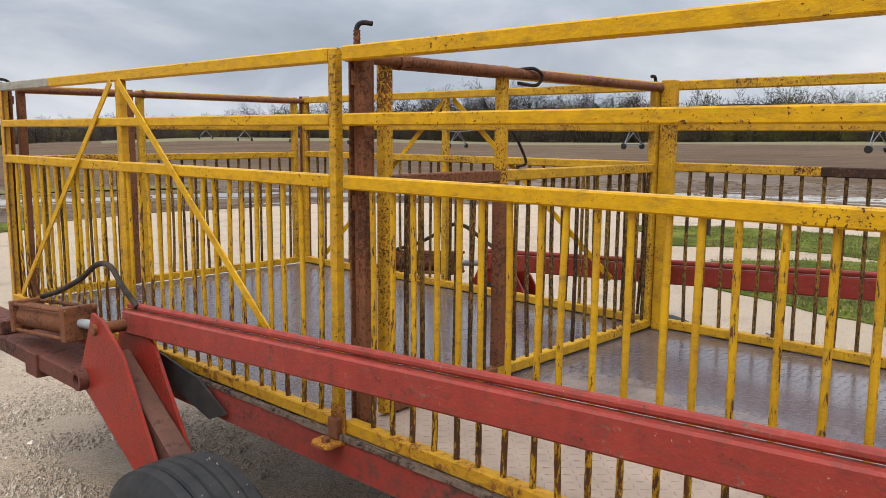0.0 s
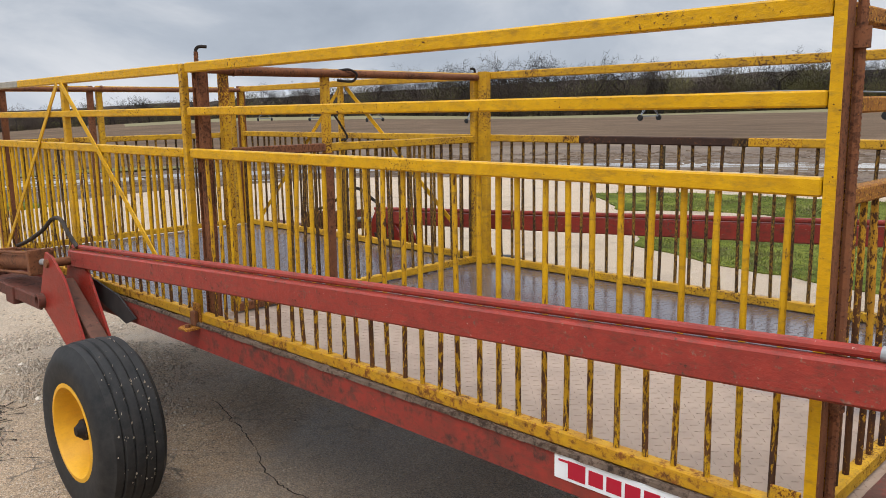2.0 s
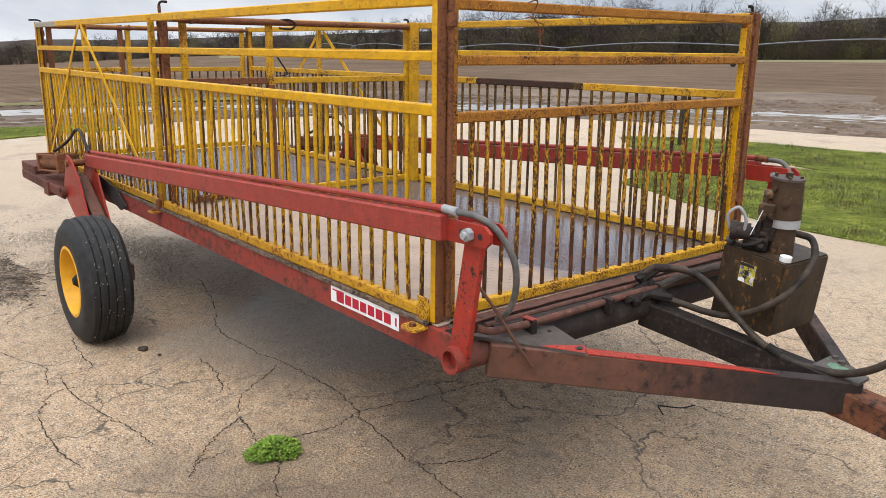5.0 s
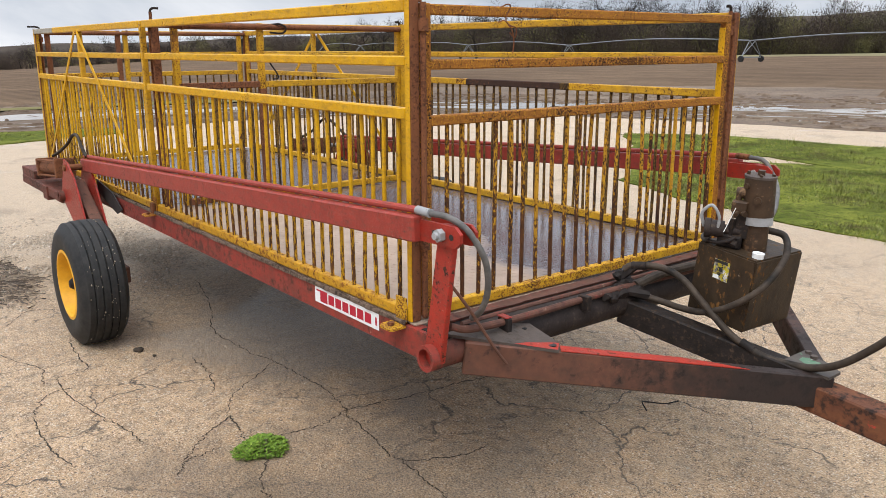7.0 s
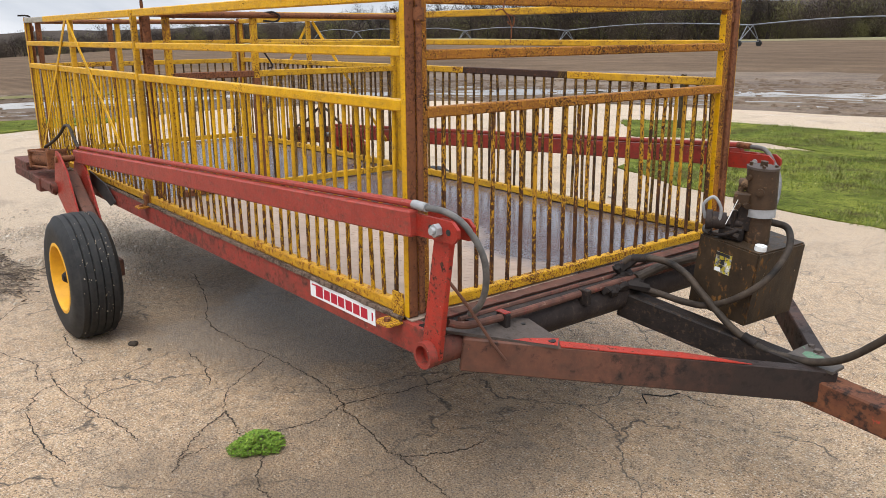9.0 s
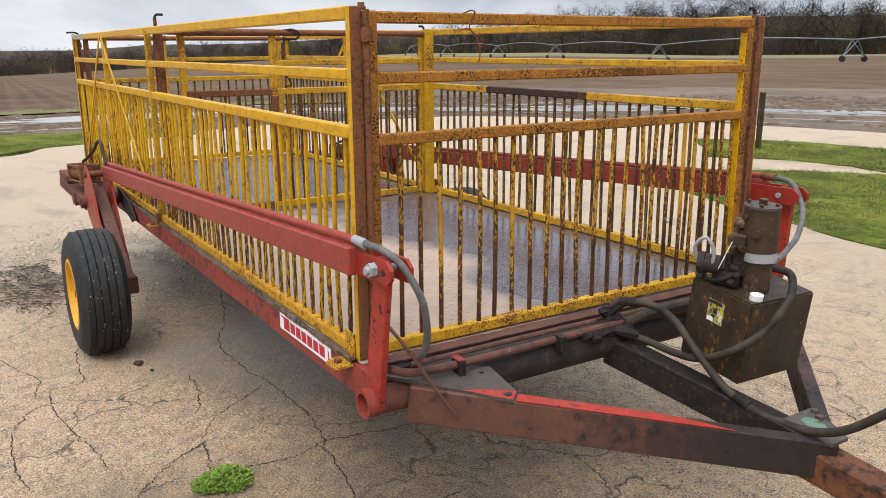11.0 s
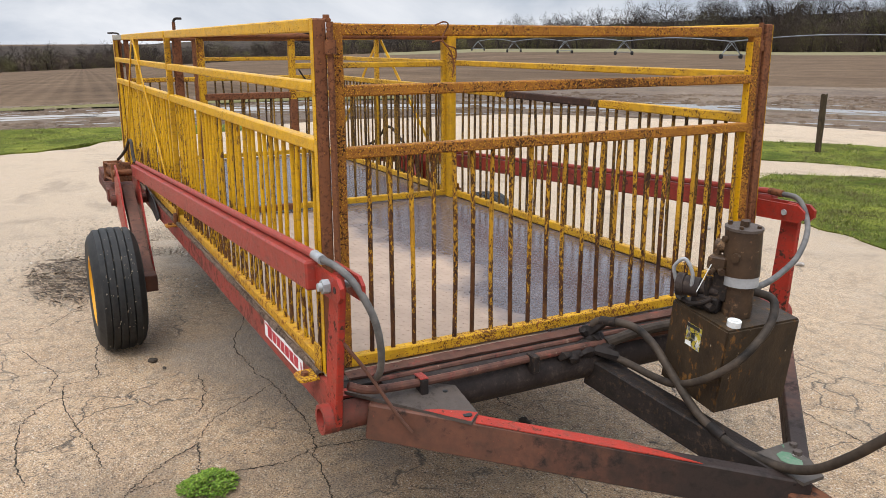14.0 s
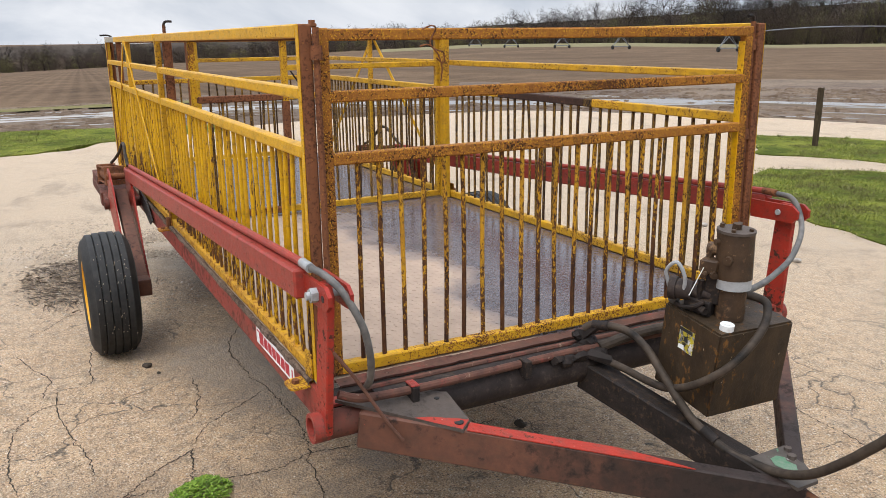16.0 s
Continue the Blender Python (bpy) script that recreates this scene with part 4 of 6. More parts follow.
def bars(parent, spots, kind, z0=0.737):
    for x, y in spots:
        me = BAR_RNG.choices(BAR_KINDS[kind], (6, 4, 2, 1))[0]
        ob = new("bar", me)
        ob.parent = parent
        ob.matrix_basis = pose(x + BAR_RNG.gauss(0, 0.003), y, z0, BAR_RNG.gauss(0, 0.25), BAR_RNG.gauss(0, 0.35), BAR_RNG.choice((0, 90, 180, 270)))


def side_panel(x0, x1, y_out, sign, posts, mat, bar_kind, label, inner_post=False, burnt=None, bare=0.0):
    """One side panel along x: end posts, three rails, a bottom rail and upright bars. sign points outwards."""
    d = 0.036
    ya, yb = sorted((y_out, y_out - sign * d))
    bm = B()
    box(bm, x0 + 0.03, x1 - 0.03, ya, yb, 0.704, 0.744, 0.004)
    frame_ob = part("side_panel", bm, YELLOW_BLED if sign < 0 else YELLOW_WORN, trailer, label)
    for i, (z0, z1) in enumerate(RAILS):
        cuts = [(x0 + 0.03, x1 - 0.03, mat)]
        if bare and i == 0:
            cuts = [(x0 + 0.03, x0 + bare, BARE_PAINT), (x0 + bare, x1 - 0.03, mat)]
        if burnt and i == 2:
            cuts = [(x0 + 0.03, burnt[0] - 0.10, mat), (burnt[0] - 0.10, burnt[0], YELLOW_RUST), (burnt[0], burnt[1], BURNT), (burnt[1], burnt[1] + 0.07, BARS_DARK), (burnt[1] + 0.07, burnt[1] + 0.30, YELLOW_RUST), (burnt[1] + 0.30, x1 - 0.03, mat)]
        for a, b, m in cuts:
            bm = B()
            box(bm, a, b, ya, yb, z0, z1, 0.004)
            part("rail", bm, m, frame_ob)
    for x in (x0 + 0.018, x1 - 0.018, *posts):
        if x == x0 + 0.018 and inner_post:
            continue
        bm = B()
        slim = 0.014 if x == x1 - 0.018 else 0.018
        box(bm, x + 0.018 - 2 * slim, x + 0.018, ya + 0.002, yb + (0.004 if sign < 0 and x1 > -0.1 and x == x1 - 0.018 else -0.002), 0.702, RAILS[0][0] + 0.001 if x in posts else RAILS[0][1] - 0.001, 0.004)
        rusty = x1 > -0.1 and x == x1 - 0.018
        post = part("post", bm, RUST if rusty else YELLOW_WORN, frame_ob)
        if rusty:
            tagged(post, "rust-brown corner post with a yellow outer face")
            bm = B()
            box(bm, x - 0.008, x + 0.016, *sorted((y_out + sign * 0.001, y_out - sign * 0.001)), 0.704, RAILS[0][1] - 0.003, 0)
            part("post_face", bm, mat, post, "yellow painted outer face")
    if inner_post:
        bm = B()
        yw = y_out - sign * 0.040
        box(bm, x0 + 0.012, x0 + 0.075, *sorted((yw - sign * 0.034, yw - sign * 0.040)), 0.702, RAILS[0][1] + 0.002, 0.002)
        for xa in (x0 + 0.012, x0 + 0.048):
            box(bm, xa, xa + (0.006 if xa < x0 + 0.02 else 0.027), *sorted((yw, yw - sign * 0.0335)), 0.702, RAILS[0][1] + 0.001, 0.002)
        part("post", bm, RUST if sign < 0 else YELLOW_WORN, frame_ob, "rust-brown channel post" if sign < 0 else "worn yellow-brown channel post")
    ym = (ya + yb) / 2
    n = int((x1 - x0 - 0.10) / BAR_STEP)
    bars(frame_ob, [(x1 - 0.099 - BAR_STEP * k, ym) for k in range(n)], bar_kind)
    return frame_ob


side_panel(XM + 0.012, X_FRONT, 0.0, -1, (), YELLOW, "yellow", "yellow side panel of square tube with upright bars, chipped paint", True)
near_rear = side_panel(XR, XM + 0.010, 0.0, -1, (-3.85,), YELLOW, "yellow", "yellow side panel with two diagonal braces, chipped paint", bare=0.62)
side_panel(XM + 0.012, X_FRONT, W, 1, (), YELLOW_WORN, "worn", "worn yellow side panel with dark upright bars", True, (-1.88, -1.06))
far_rear = side_panel(XR, XM + 0.010, W, 1, (-3.85,), YELLOW_WORN, "worn", "worn yellow side panel with two diagonal braces")


def braces(parent, y, x_top, x_a, x_b, mat):
    for xb in (x_a, x_b):
        bm = B()
        beam(bm, (x_top + (0.03 if xb > x_top else -0.03), y, 1.738), (xb, y, 0.765 if xb < x_top else 0.88), 0.028, 0.006, 0.001, up=(0, 1, 0))
        part("brace", bm, mat, parent)


braces(near_rear, -0.006, -3.85, -4.95, -2.8, YELLOW)
braces(far_rear, W + 0.006, -3.85, -4.95, -2.8, YELLOW)


def foot_bracket(x, y, s):
    """A folded yellow foot bolted over the side beam."""
    bm = B()
    box(bm, x - 0.032, x + 0.032, *sorted((y, y + s * 0.006)), 0.685, 0.785, 0.002)
    prism(bm, [(x - 0.042, y, 0.682), (x - 0.042, y + s * 0.062, 0.680), (x - 0.028, y + s * 0.078, 0.679), (x + 0.03, y + s * 0.078, 0.679), (x + 0.042, y + s * 0.066, 0.680), (x + 0.042, y, 0.682)][::s], (0, 0, 0.008))
    ob = part("foot_bracket", bm, GATE_RUST if x < -1 else YELLOW_RUST, trailer, "rusty yellow folded steel foot with a bolt")
    bm = B()
    rod(bm, (x, y + s * 0.05, 0.688), (x, y + s * 0.05, 0.700), 0.013, 6)
    part("bolt", bm, RUST, ob)
    if x > -1:
        return
    bm = B()
    box(bm, x - 0.020, x + 0.020, *sorted((y + s * 0.0065, y + s * 0.028)), 0.690, 0.752, 0.004)
    part("lug", bm, RUST, ob, "rust-brown upright lug")


for x in (-0.045, -2.54):
    foot_bracket(x, -0.001, -1)
    foot_bracket(x, W + 0.001, 1)


def corner_post(x, y, sx, sy, mat):
    """A rusty channel post inside the corner."""
    bm = B()
    box(bm, min(x, x + sx * 0.05), max(x, x + sx * 0.05), min(y, y + sy * 0.006), max(y, y + sy * 0.006), 0.702, 1.784, 0.002)
    box(bm, min(x, x + sx * 0.006), max(x, x + sx * 0.006), min(y, y + sy * 0.045), max(y, y + sy * 0.045), 0.702, 1.784, 0.002)
    return part("corner_post", bm, mat, trailer, "rust-brown angle post at the pen corner")


corner_post(XR - 0.004, 0.004, 1, 1, RUST)
corner_post(XR - 0.004, W - 0.004, 1, -1, RUST)


def hinge_pin(x, y, z0, z1, hook=None, mat=RUST, loops=(0.95, 1.36, 1.70), r0=0.0085):
    """An upright hinge rod with its loops; a bent handle on top where it has one."""
    bm = B()
    prev, n = None, 8
    rows = int((z1 - z0) / 0.0055)
    for i in range(rows + 1):
        r = r0 + (0.0016 if i % 2 else 0.0)
        loop = [bm.verts.new((x + r * math.cos(6.2832 * k / n), y + r * math.sin(6.2832 * k / n), z0 + (z1 - z0) * i / rows)) for k in range(n)]
        if prev:
            for k in range(n):
                bm.faces.new((prev[k], prev[(k + 1) % n], loop[(k + 1) % n], loop[k]))
        prev = loop
    bm.faces.new(prev)
    ob = part("hinge_rod", bm, mat, trailer, "ribbed rusty hinge rod")
    for z in loops:
        bm = B()
        ring(bm, (x, y, z), (0, 0, 1), r0 + 0.008, r0 + 0.0027, 0.04, 14)
        part("hinge_loop", bm, mat, ob)
    if hook:
        bm = B()
        hose(bm, [(x, y, z1 - 0.03), (x, y, z1 + 0.005), (x + 0.3 * hook[0], y + 0.3 * hook[1], z1 + 0.02), (x + hook[0], y + hook[1], z1 + 0.02)], 0.007, 8, 5)
        part("handle", bm, GREASE, ob, "dark bent rod handle")
    return ob


hinge_pin(0.025, 0.0475, 0.715, 1.770, loops=(1.70, 0.98), r0=0.0095)
hinge_pin(-0.004, W - 0.045, 0.715, 1.785, (0.0, -0.03))
hinge_pin(XM + 0.045, 0.055, 0.715, 1.825, (0.018, 0.04))
hinge_pin(XM - 0.022, W - 0.05, 0.715, 1.780, (0.0, -0.035))
hinge_pin(XR, 0.055, 0.715, 1.778, (-0.02, -0.085))


def cross_gate(name, x, y0, y1, mat, bar_kind, label, rails=RAILS, middle=True, foot=None, posts=None):
    d = 0.036
    z_top = rails[0]
    bm = B()
    box(bm, x - d / 2, x + d / 2, y0 + 0.03, y1 - 0.03, 0.707, 0.745, 0.004)
    g = part(name, bm, foot or mat, trailer, label)
    for z0, z1 in [z_top, rails[2]] + ([rails[1]] if middle else []):
        bm = B()
        box(bm, x - d / 2, x + d / 2, y0 + 0.03, y1 - 0.03, z0 - 0.006, z1 - 0.006, 0.004)
        part("rail", bm, mat, g)
    for y, post_mat in posts or ((y0 + 0.018, mat), (y1 - 0.018, mat)):
        bm = B()
        box(bm, x - d / 2 + 0.001, x + d / 2 - 0.001, y - 0.019, y + 0.019, 0.708, z_top[1] - 0.004, 0.004)
        post = part("post", bm, post_mat, g)
        if post_mat is YELLOW_RUST and name == "divider_gate":
            bm = B()
            box(bm, x - d / 2 - 0.001, x + d / 2 + 0.001, y - 0.0205, y + 0.0205, 0.745, 1.385, 0.002)
            part("post_sleeve", bm, RUST, post, "dark brown worn lower half of the post")
    n = int((y1 - y0 - 0.13) / 0.0747)
    bars(g, [(x, y0 + 0.111 + 0.0747 * k) for k in range(n + 1)], bar_kind, 0.742 - (RAILS[2][0] - rails[2][0]))
    return g


GATE_RAILS = ((1.738, 1.772), (1.564, 1.597), (1.379, 1.414))
front_gate = cross_gate("front_gate", -0.006, 0.055, W - 0.056, GATE_RUST, "rust", "rust-covered front gate with upright bars and traces of yellow", GATE_RAILS, foot=YELLOW_RUST)
divider = cross_gate("divider_gate", XM, 0.71, W - 0.065, YELLOW_WORN, "worn", "worn yellow divider gate across the pen", posts=((0.730, YELLOW_RUST), (W - 0.083, YELLOW_WORN)))
walk_gate = cross_gate("walk_gate", XM + 0.002, 0.17, 0.74, RUST, "worn", "narrow rusted gate in the divider, dark with wear", middle=False, posts=((0.195, YELLOW_RUST),))
rear_gate = cross_gate("rear_gate", XR, 0.70, W - 0.075, YELLOW_WORN, "worn", "worn yellow rear gate of the pen")
cross_gate("walk_gate", XR, 0.085, 0.675, YELLOW_RUST, "worn", "narrow worn gate in the rear of the pen", middle=False, posts=((0.103, RUST), (0.657, RUST)))


def divider_extras():
    bm = B()
    rod(bm, (XM + 0.022, 0.04, 1.758), (XM + 0.022, W - 0.03, 1.750), 0.017, 12)
    part("top_pipe", bm, RUST, trailer, "rusty pipe across the top of the divider")
    bm = B()
    rod(bm, (XR + 0.02, 0.08, 1.752), (XR + 0.02, W - 0.03, 1.752), 0.015, 12)
    part("top_pipe", bm, RUST, trailer, "rusty pipe across the top of the rear gate")
    for x, y in ((XM + 0.022, 0.235), (XR + 0.02, 0.735)):
        bm = B()
        ring(bm, (x, y, 1.755), (0, 1, 0.25), 0.024, 0.018, 0.012, 18)
        part("pipe_collar", bm, RUST, trailer, "rusty ring round the pipe")
    bm = B()
    hose(bm, [(XM + 0.02, 0.80, 1.768), (XM + 0.045, 0.845, 1.772), (XM + 0.05, 0.885, 1.750), (XM + 0.04, 0.865, 1.718), (XM + 0.02, 0.79, 1.722)], 0.006, 8, 5)
    part("latch_loop", bm, GREASE, trailer, "dark wire latch loop over the pipe")
    bm = B()
    hose(bm, [(XM + 0.02, 0.765, 1.56), (XM + 0.03, 0.785, 1.525), (XM + 0.03, 0.83, 1.455), (XM + 0.02, 0.80, 1.44)], 0.005, 8, 5)
    part("latch_hook", bm, GREASE, trailer, "dark bent latch hook")
    bm = B()
    hose(bm, [(0.02, 0.385, 1.763), (0.03, 0.41, 1.773), (0.02, 0.43, 1.763), (0.02, 0.41, 1.723), (0.025, 0.435, 1.688), (0.02, 0.45, 1.648), (0.02, 0.445, 1.608)], 0.0024, 6, 6)
    hose(bm, [(0.02, 0.375, 1.713), (0.025, 0.40, 1.718), (0.02, 0.43, 1.703), (0.03, 0.45, 1.693), (0.02, 0.455, 1.663), (0.02, 0.43, 1.678)], 0.0024, 6, 6)
    part("tie_wire", bm, RUST, trailer, "twisted rusty tie wire on the gate's top rail")


divider_extras()


bm = B()
box(bm, -0.018, 0.006, 0.038, 0.060, 1.770, 1.781, 0.003)
rod(bm, (-0.004, 0.048, 1.779), (-0.004, 0.048, 1.790), 0.010, 10)
part("hinge_cap", bm, RUST, trailer, "small rusty cap over the hinge rod")
bm = B()
box(bm, -0.021, 0.009, W - 0.098, W - 0.0935, 0.75, 1.712, 0.001)
part("post_face", bm, YELLOW, front_gate, "yellow painted inner face of the gate post")


# lifting gear at one side: bell crank, long link, wheel arm, cylinder and wheel
def plate_outline(pts, y):
    return [(x, y, z) for x, z in pts]


def lift_gear(y0, s, low=0.0, high=0.0):
    """y0 is the side's outer face and s points outwards; low and high move the front crank's ends along x."""
    def Y(d):
        return y0 + s * d

    # front crank
    xc, xt = 0.195 + low, 0.268 + high
    cz, tz = 0.645, 1.070             # pivot heights of the front crank
    ax, az = -0.15, -0.062            # shift of the rear arm
    bm = B()
    rod(bm, (xc, Y(-0.12), cz), (xc, Y(0.045), cz), 0.043, 24)
    tube = part("torsion_tube", bm, RED_DIRTY, trailer, "greasy torsion tube through the frame")
    bm = B()
    ring(bm, (xc, Y(0.062), cz), (0, 1, 0), 0.045, 0.033, 0.045, 28)
    part("tube_end", bm, BEAM_RED, tube, "open dull red pipe end")
    bm = B()
    prism(bm, plate_outline([(xc - 0.045, cz - 0.012), (xc, cz - 0.04), (xc + 0.045, cz - 0.012), (xt + 0.041, tz - 0.004), (xt + 0.021, tz + 0.031), (xt - 0.022, tz + 0.031), (xt - 0.039, tz - 0.004)], Y(0.032)), (0, s * 0.022, 0))
    bmesh.ops.bevel(bm, geom=bm.edges[:], offset=0.003, segments=1, affect="EDGES")
    part("crank_arm", bm, RED_SCUFFED, trailer, "scuffed red upright crank arm")
    # link bar
    rear, front = Vector((-3.64, Y(0.095), 0.862)), Vector((xt - 0.114, Y(0.075), tz + 0.001))
    bm = B()
    beam(bm, rear, front, 0.042, 0.085, 0.006)
    link = part("link_bar", bm, RED_FADED, trailer, "long faded red link bar along the side")
    for d, th in ((0.056, 0.012), (-0.004, 0.01)):
        bm = B()
        prism(bm, plate_outline([(xt - 0.134, tz - 0.039), (xt - 0.134, tz + 0.031), (xt + 0.061, tz + 0.034), (xt + 0.088, tz + 0.014), (xt + 0.088, tz - 0.012), (xt + 0.066, tz - 0.032)], Y(d)), (0, s * th, 0))
        part("link_fork", bm, RED, link, "bright red fork plate at the link's end")
    bm = B()
    rod(bm, (xt, Y(-0.01), tz), (xt, Y(0.10), tz), 0.0115, 14)
    part("bolt", bm, STEEL, link, "worn steel pivot bolt")
    bm = B()
    rod(bm, (xt, Y(0.069), tz), (xt, Y(0.089), tz), 0.021, 6)
    part("nut", bm, STEEL, link, "worn steel nut")
    for o in (0.046, -0.04):
        bm = B()
        rod(bm, (xt + o, Y(0.0675), tz), (xt + o, Y(0.0695), tz), 0.010, 14)
        part("hole", bm, DECAL_BLACK, link)
    # hydraulic line on the link
    bm = B()
    up = Vector((0, -s * 0.012, 0.058))
    rod(bm, rear + up, Vector((0.145 + high, Y(0.062), tz + 0.058)), 0.0125, 10)
    line = part("hydraulic_line", bm, RED_FADED, trailer, "thin red steel line along the link")
    bm = B()
    rod(bm, (0.135 + high, Y(0.062), tz + 0.058), (0.20 + high, Y(0.06), tz + 0.056), 0.0145, 12)
    part("fitting", bm, STEEL if s < 0 else RUST, line, "plated hose fitting" if s < 0 else "rusty hose fitting")
    bm = B()
    far_run = [(0.09, Y(0.06), tz + 0.056), (0.16, Y(0.056), tz + 0.05), (0.215, 1.885, 1.075), (0.298, 1.80, 1.02), (0.377, 1.66, 0.965), (0.447, 1.5, 0.945), (0.505, 1.37, 0.945), (0.565, 1.23, 0.958), (0.59, 1.14, 0.965)]
    hose(bm, far_run if s > 0 else [(0.185 + high, Y(0.06), 1.126), (0.275 + high, Y(0.045), 1.122), (0.335 + high, Y(0.018), 1.085), (0.370 + high, Y(-0.02), 0.995), (0.355 + high, Y(-0.045), 0.895), (0.31 + high, Y(-0.06), 0.815), (0.245 + high, Y(-0.075), 0.765)], 0.0105, 12, 8)
    part("hose", bm, HOSE_GREY, line, "grey rubber hose with a frayed cover")
    bm = B()
    hose(bm, [(-3.56, Y(0.095), 0.925), (-3.68, Y(0.09), 0.985), (-3.80, Y(0.08), 1.045), (-3.92, Y(0.08), 1.035), (-4.05, Y(0.09), 0.965), (-4.22, Y(0.11), 0.895), (-4.38, Y(0.12), 0.85)], 0.011, 10, 8)
    part("hose", bm, HOSE, line, "dark rubber hose to the cylinder")
    # wheel arm: two plates and a box to the axle
    for d in (0.09, 0.21):
        bm = B()
        prism(bm, plate_outline([(px + ax, pz + az) for px, pz in ((-3.50, 0.97), (-3.42, 0.955), (-3.28, 0.86), (-3.04, 0.50), (-2.84, 0.27), (-2.98, 0.22), (-3.18, 0.44), (-3.56, 0.655), (-3.635, 0.685), (-3.615, 0.75))], Y(d)), (0, s * 0.012, 0))
        part("arm_plate", bm, RED, trailer, "bright red wheel-arm plate")
    bm = B()
    beam(bm, (-3.46 + ax, Y(0.155), 0.80 + az), (-2.70 + ax, Y(0.155), 0.31 + az), 0.075, 0.085, 0.004)
    box(bm, -2.72 + ax, -2.60 + ax, *sorted((Y(0.12), Y(0.30))), 0.30 + az, 0.40 + az, 0.004)
    part("wheel_arm", bm, LEG, trailer, "rusty box arm down to the axle")
    bm = B()
    ring(bm, (-3.585 + ax, Y(0.232), 0.71 + az), (0, 1, 0), 0.038, 0.024, 0.05, 24)
    rod(bm, (-3.585 + ax, Y(-0.02), 0.71 + az), (-3.585 + ax, Y(0.225), 0.71 + az), 0.034, 20)
    part("pivot_tube", bm, RED_DIRTY, trailer, "pivot tube of the wheel arm")
    # cylinder and its bearer
    bm = B()
    box(bm, -5.02, -3.80, *sorted((Y(0.02), Y(0.22))), 0.640, 0.653, 0.003)
    box(bm, -5.02, -3.80, *sorted((Y(0.208), Y(0.223))), 0.585, 0.649, 0.003)
    box(bm, -5.03, -4.62, *sorted((Y(0.10), Y(0.217))), 0.6535, 0.715, 0.004)
    box(bm, -4.30, -4.18, *sorted((Y(0.18), Y(0.235))), 0.555, 0.655, 0.004)
    part("cylinder_bearer", bm, RED_DIRTY, trailer, "dark red outrigger that carries the cylinder")
    bm = B()
    a, b = Vector((-4.48, Y(0.155), 0.762)), Vector((-3.92, Y(0.15), 0.815))
    d = (b - a).normalized()
    rod(bm, a, b, 0.054, 24)
    beam(bm, a - d * 0.005, a + d * 0.035, 0.135, 0.135, 0.004)
    beam(bm, b - d * 0.04, b, 0.135, 0.135, 0.004)
    for oy in (-0.055, 0.055):
        for oz in (-0.055, 0.055):
            rod(bm, a + Vector((0, oy, oz)), b + Vector((0.012, oy, oz)), 0.008, 8)
    cyl = part("lift_cylinder", bm, RUST, trailer, "rusty hydraulic lift cylinder")
    bm = B()
    rod(bm, (-3.94, Y(0.15), 0.813), (-3.63, Y(0.15), 0.845), 0.018, 14)
    part("piston_rod", bm, STEEL, cyl, "bare steel piston rod")
    bm = B()
    rod(bm, (-3.475 + ax, Y(0.08), 0.915 + az), (-3.475 + ax, Y(0.235), 0.915 + az), 0.022, 14)
    part("pivot_pin", bm, RUST, trailer)
    # rubber flap
    bm = B()
    prism(bm, plate_outline([(-3.60, 0.765), (-3.26, 0.715), (-3.08, 0.628), (-3.19, 0.585), (-3.40, 0.635), (-3.56, 0.675)], Y(0.03)), (0, s * 0.008, 0))
    part("rubber_flap", bm, FLAP, trailer, "bent black rubber flap on the side beam")


lift_gear(0.0, -1)
lift_gear(W, 1, -0.07, -0.114)


def lathe(bm, centre, axis_y, profile, n=56):
    """Turns a profile of (radius, offset along y) round an axis along y."""
    cx, cy, cz = centre
    loops = []
    for r, o in profile:
        loops.append([bm.verts.new((cx + r * math.cos(2 * math.pi * k / n), cy + axis_y * o, cz + r * math.sin(2 * math.pi * k / n))) for k in range(n)])
    for A, Bq in zip(loops, loops[1:]):
        for k in range(n):
            bm.faces.new((A[k], A[(k + 1) % n], Bq[(k + 1) % n], Bq[k]))
    bmesh.ops.recalc_face_normals(bm, faces=bm.faces[:])
    return bm


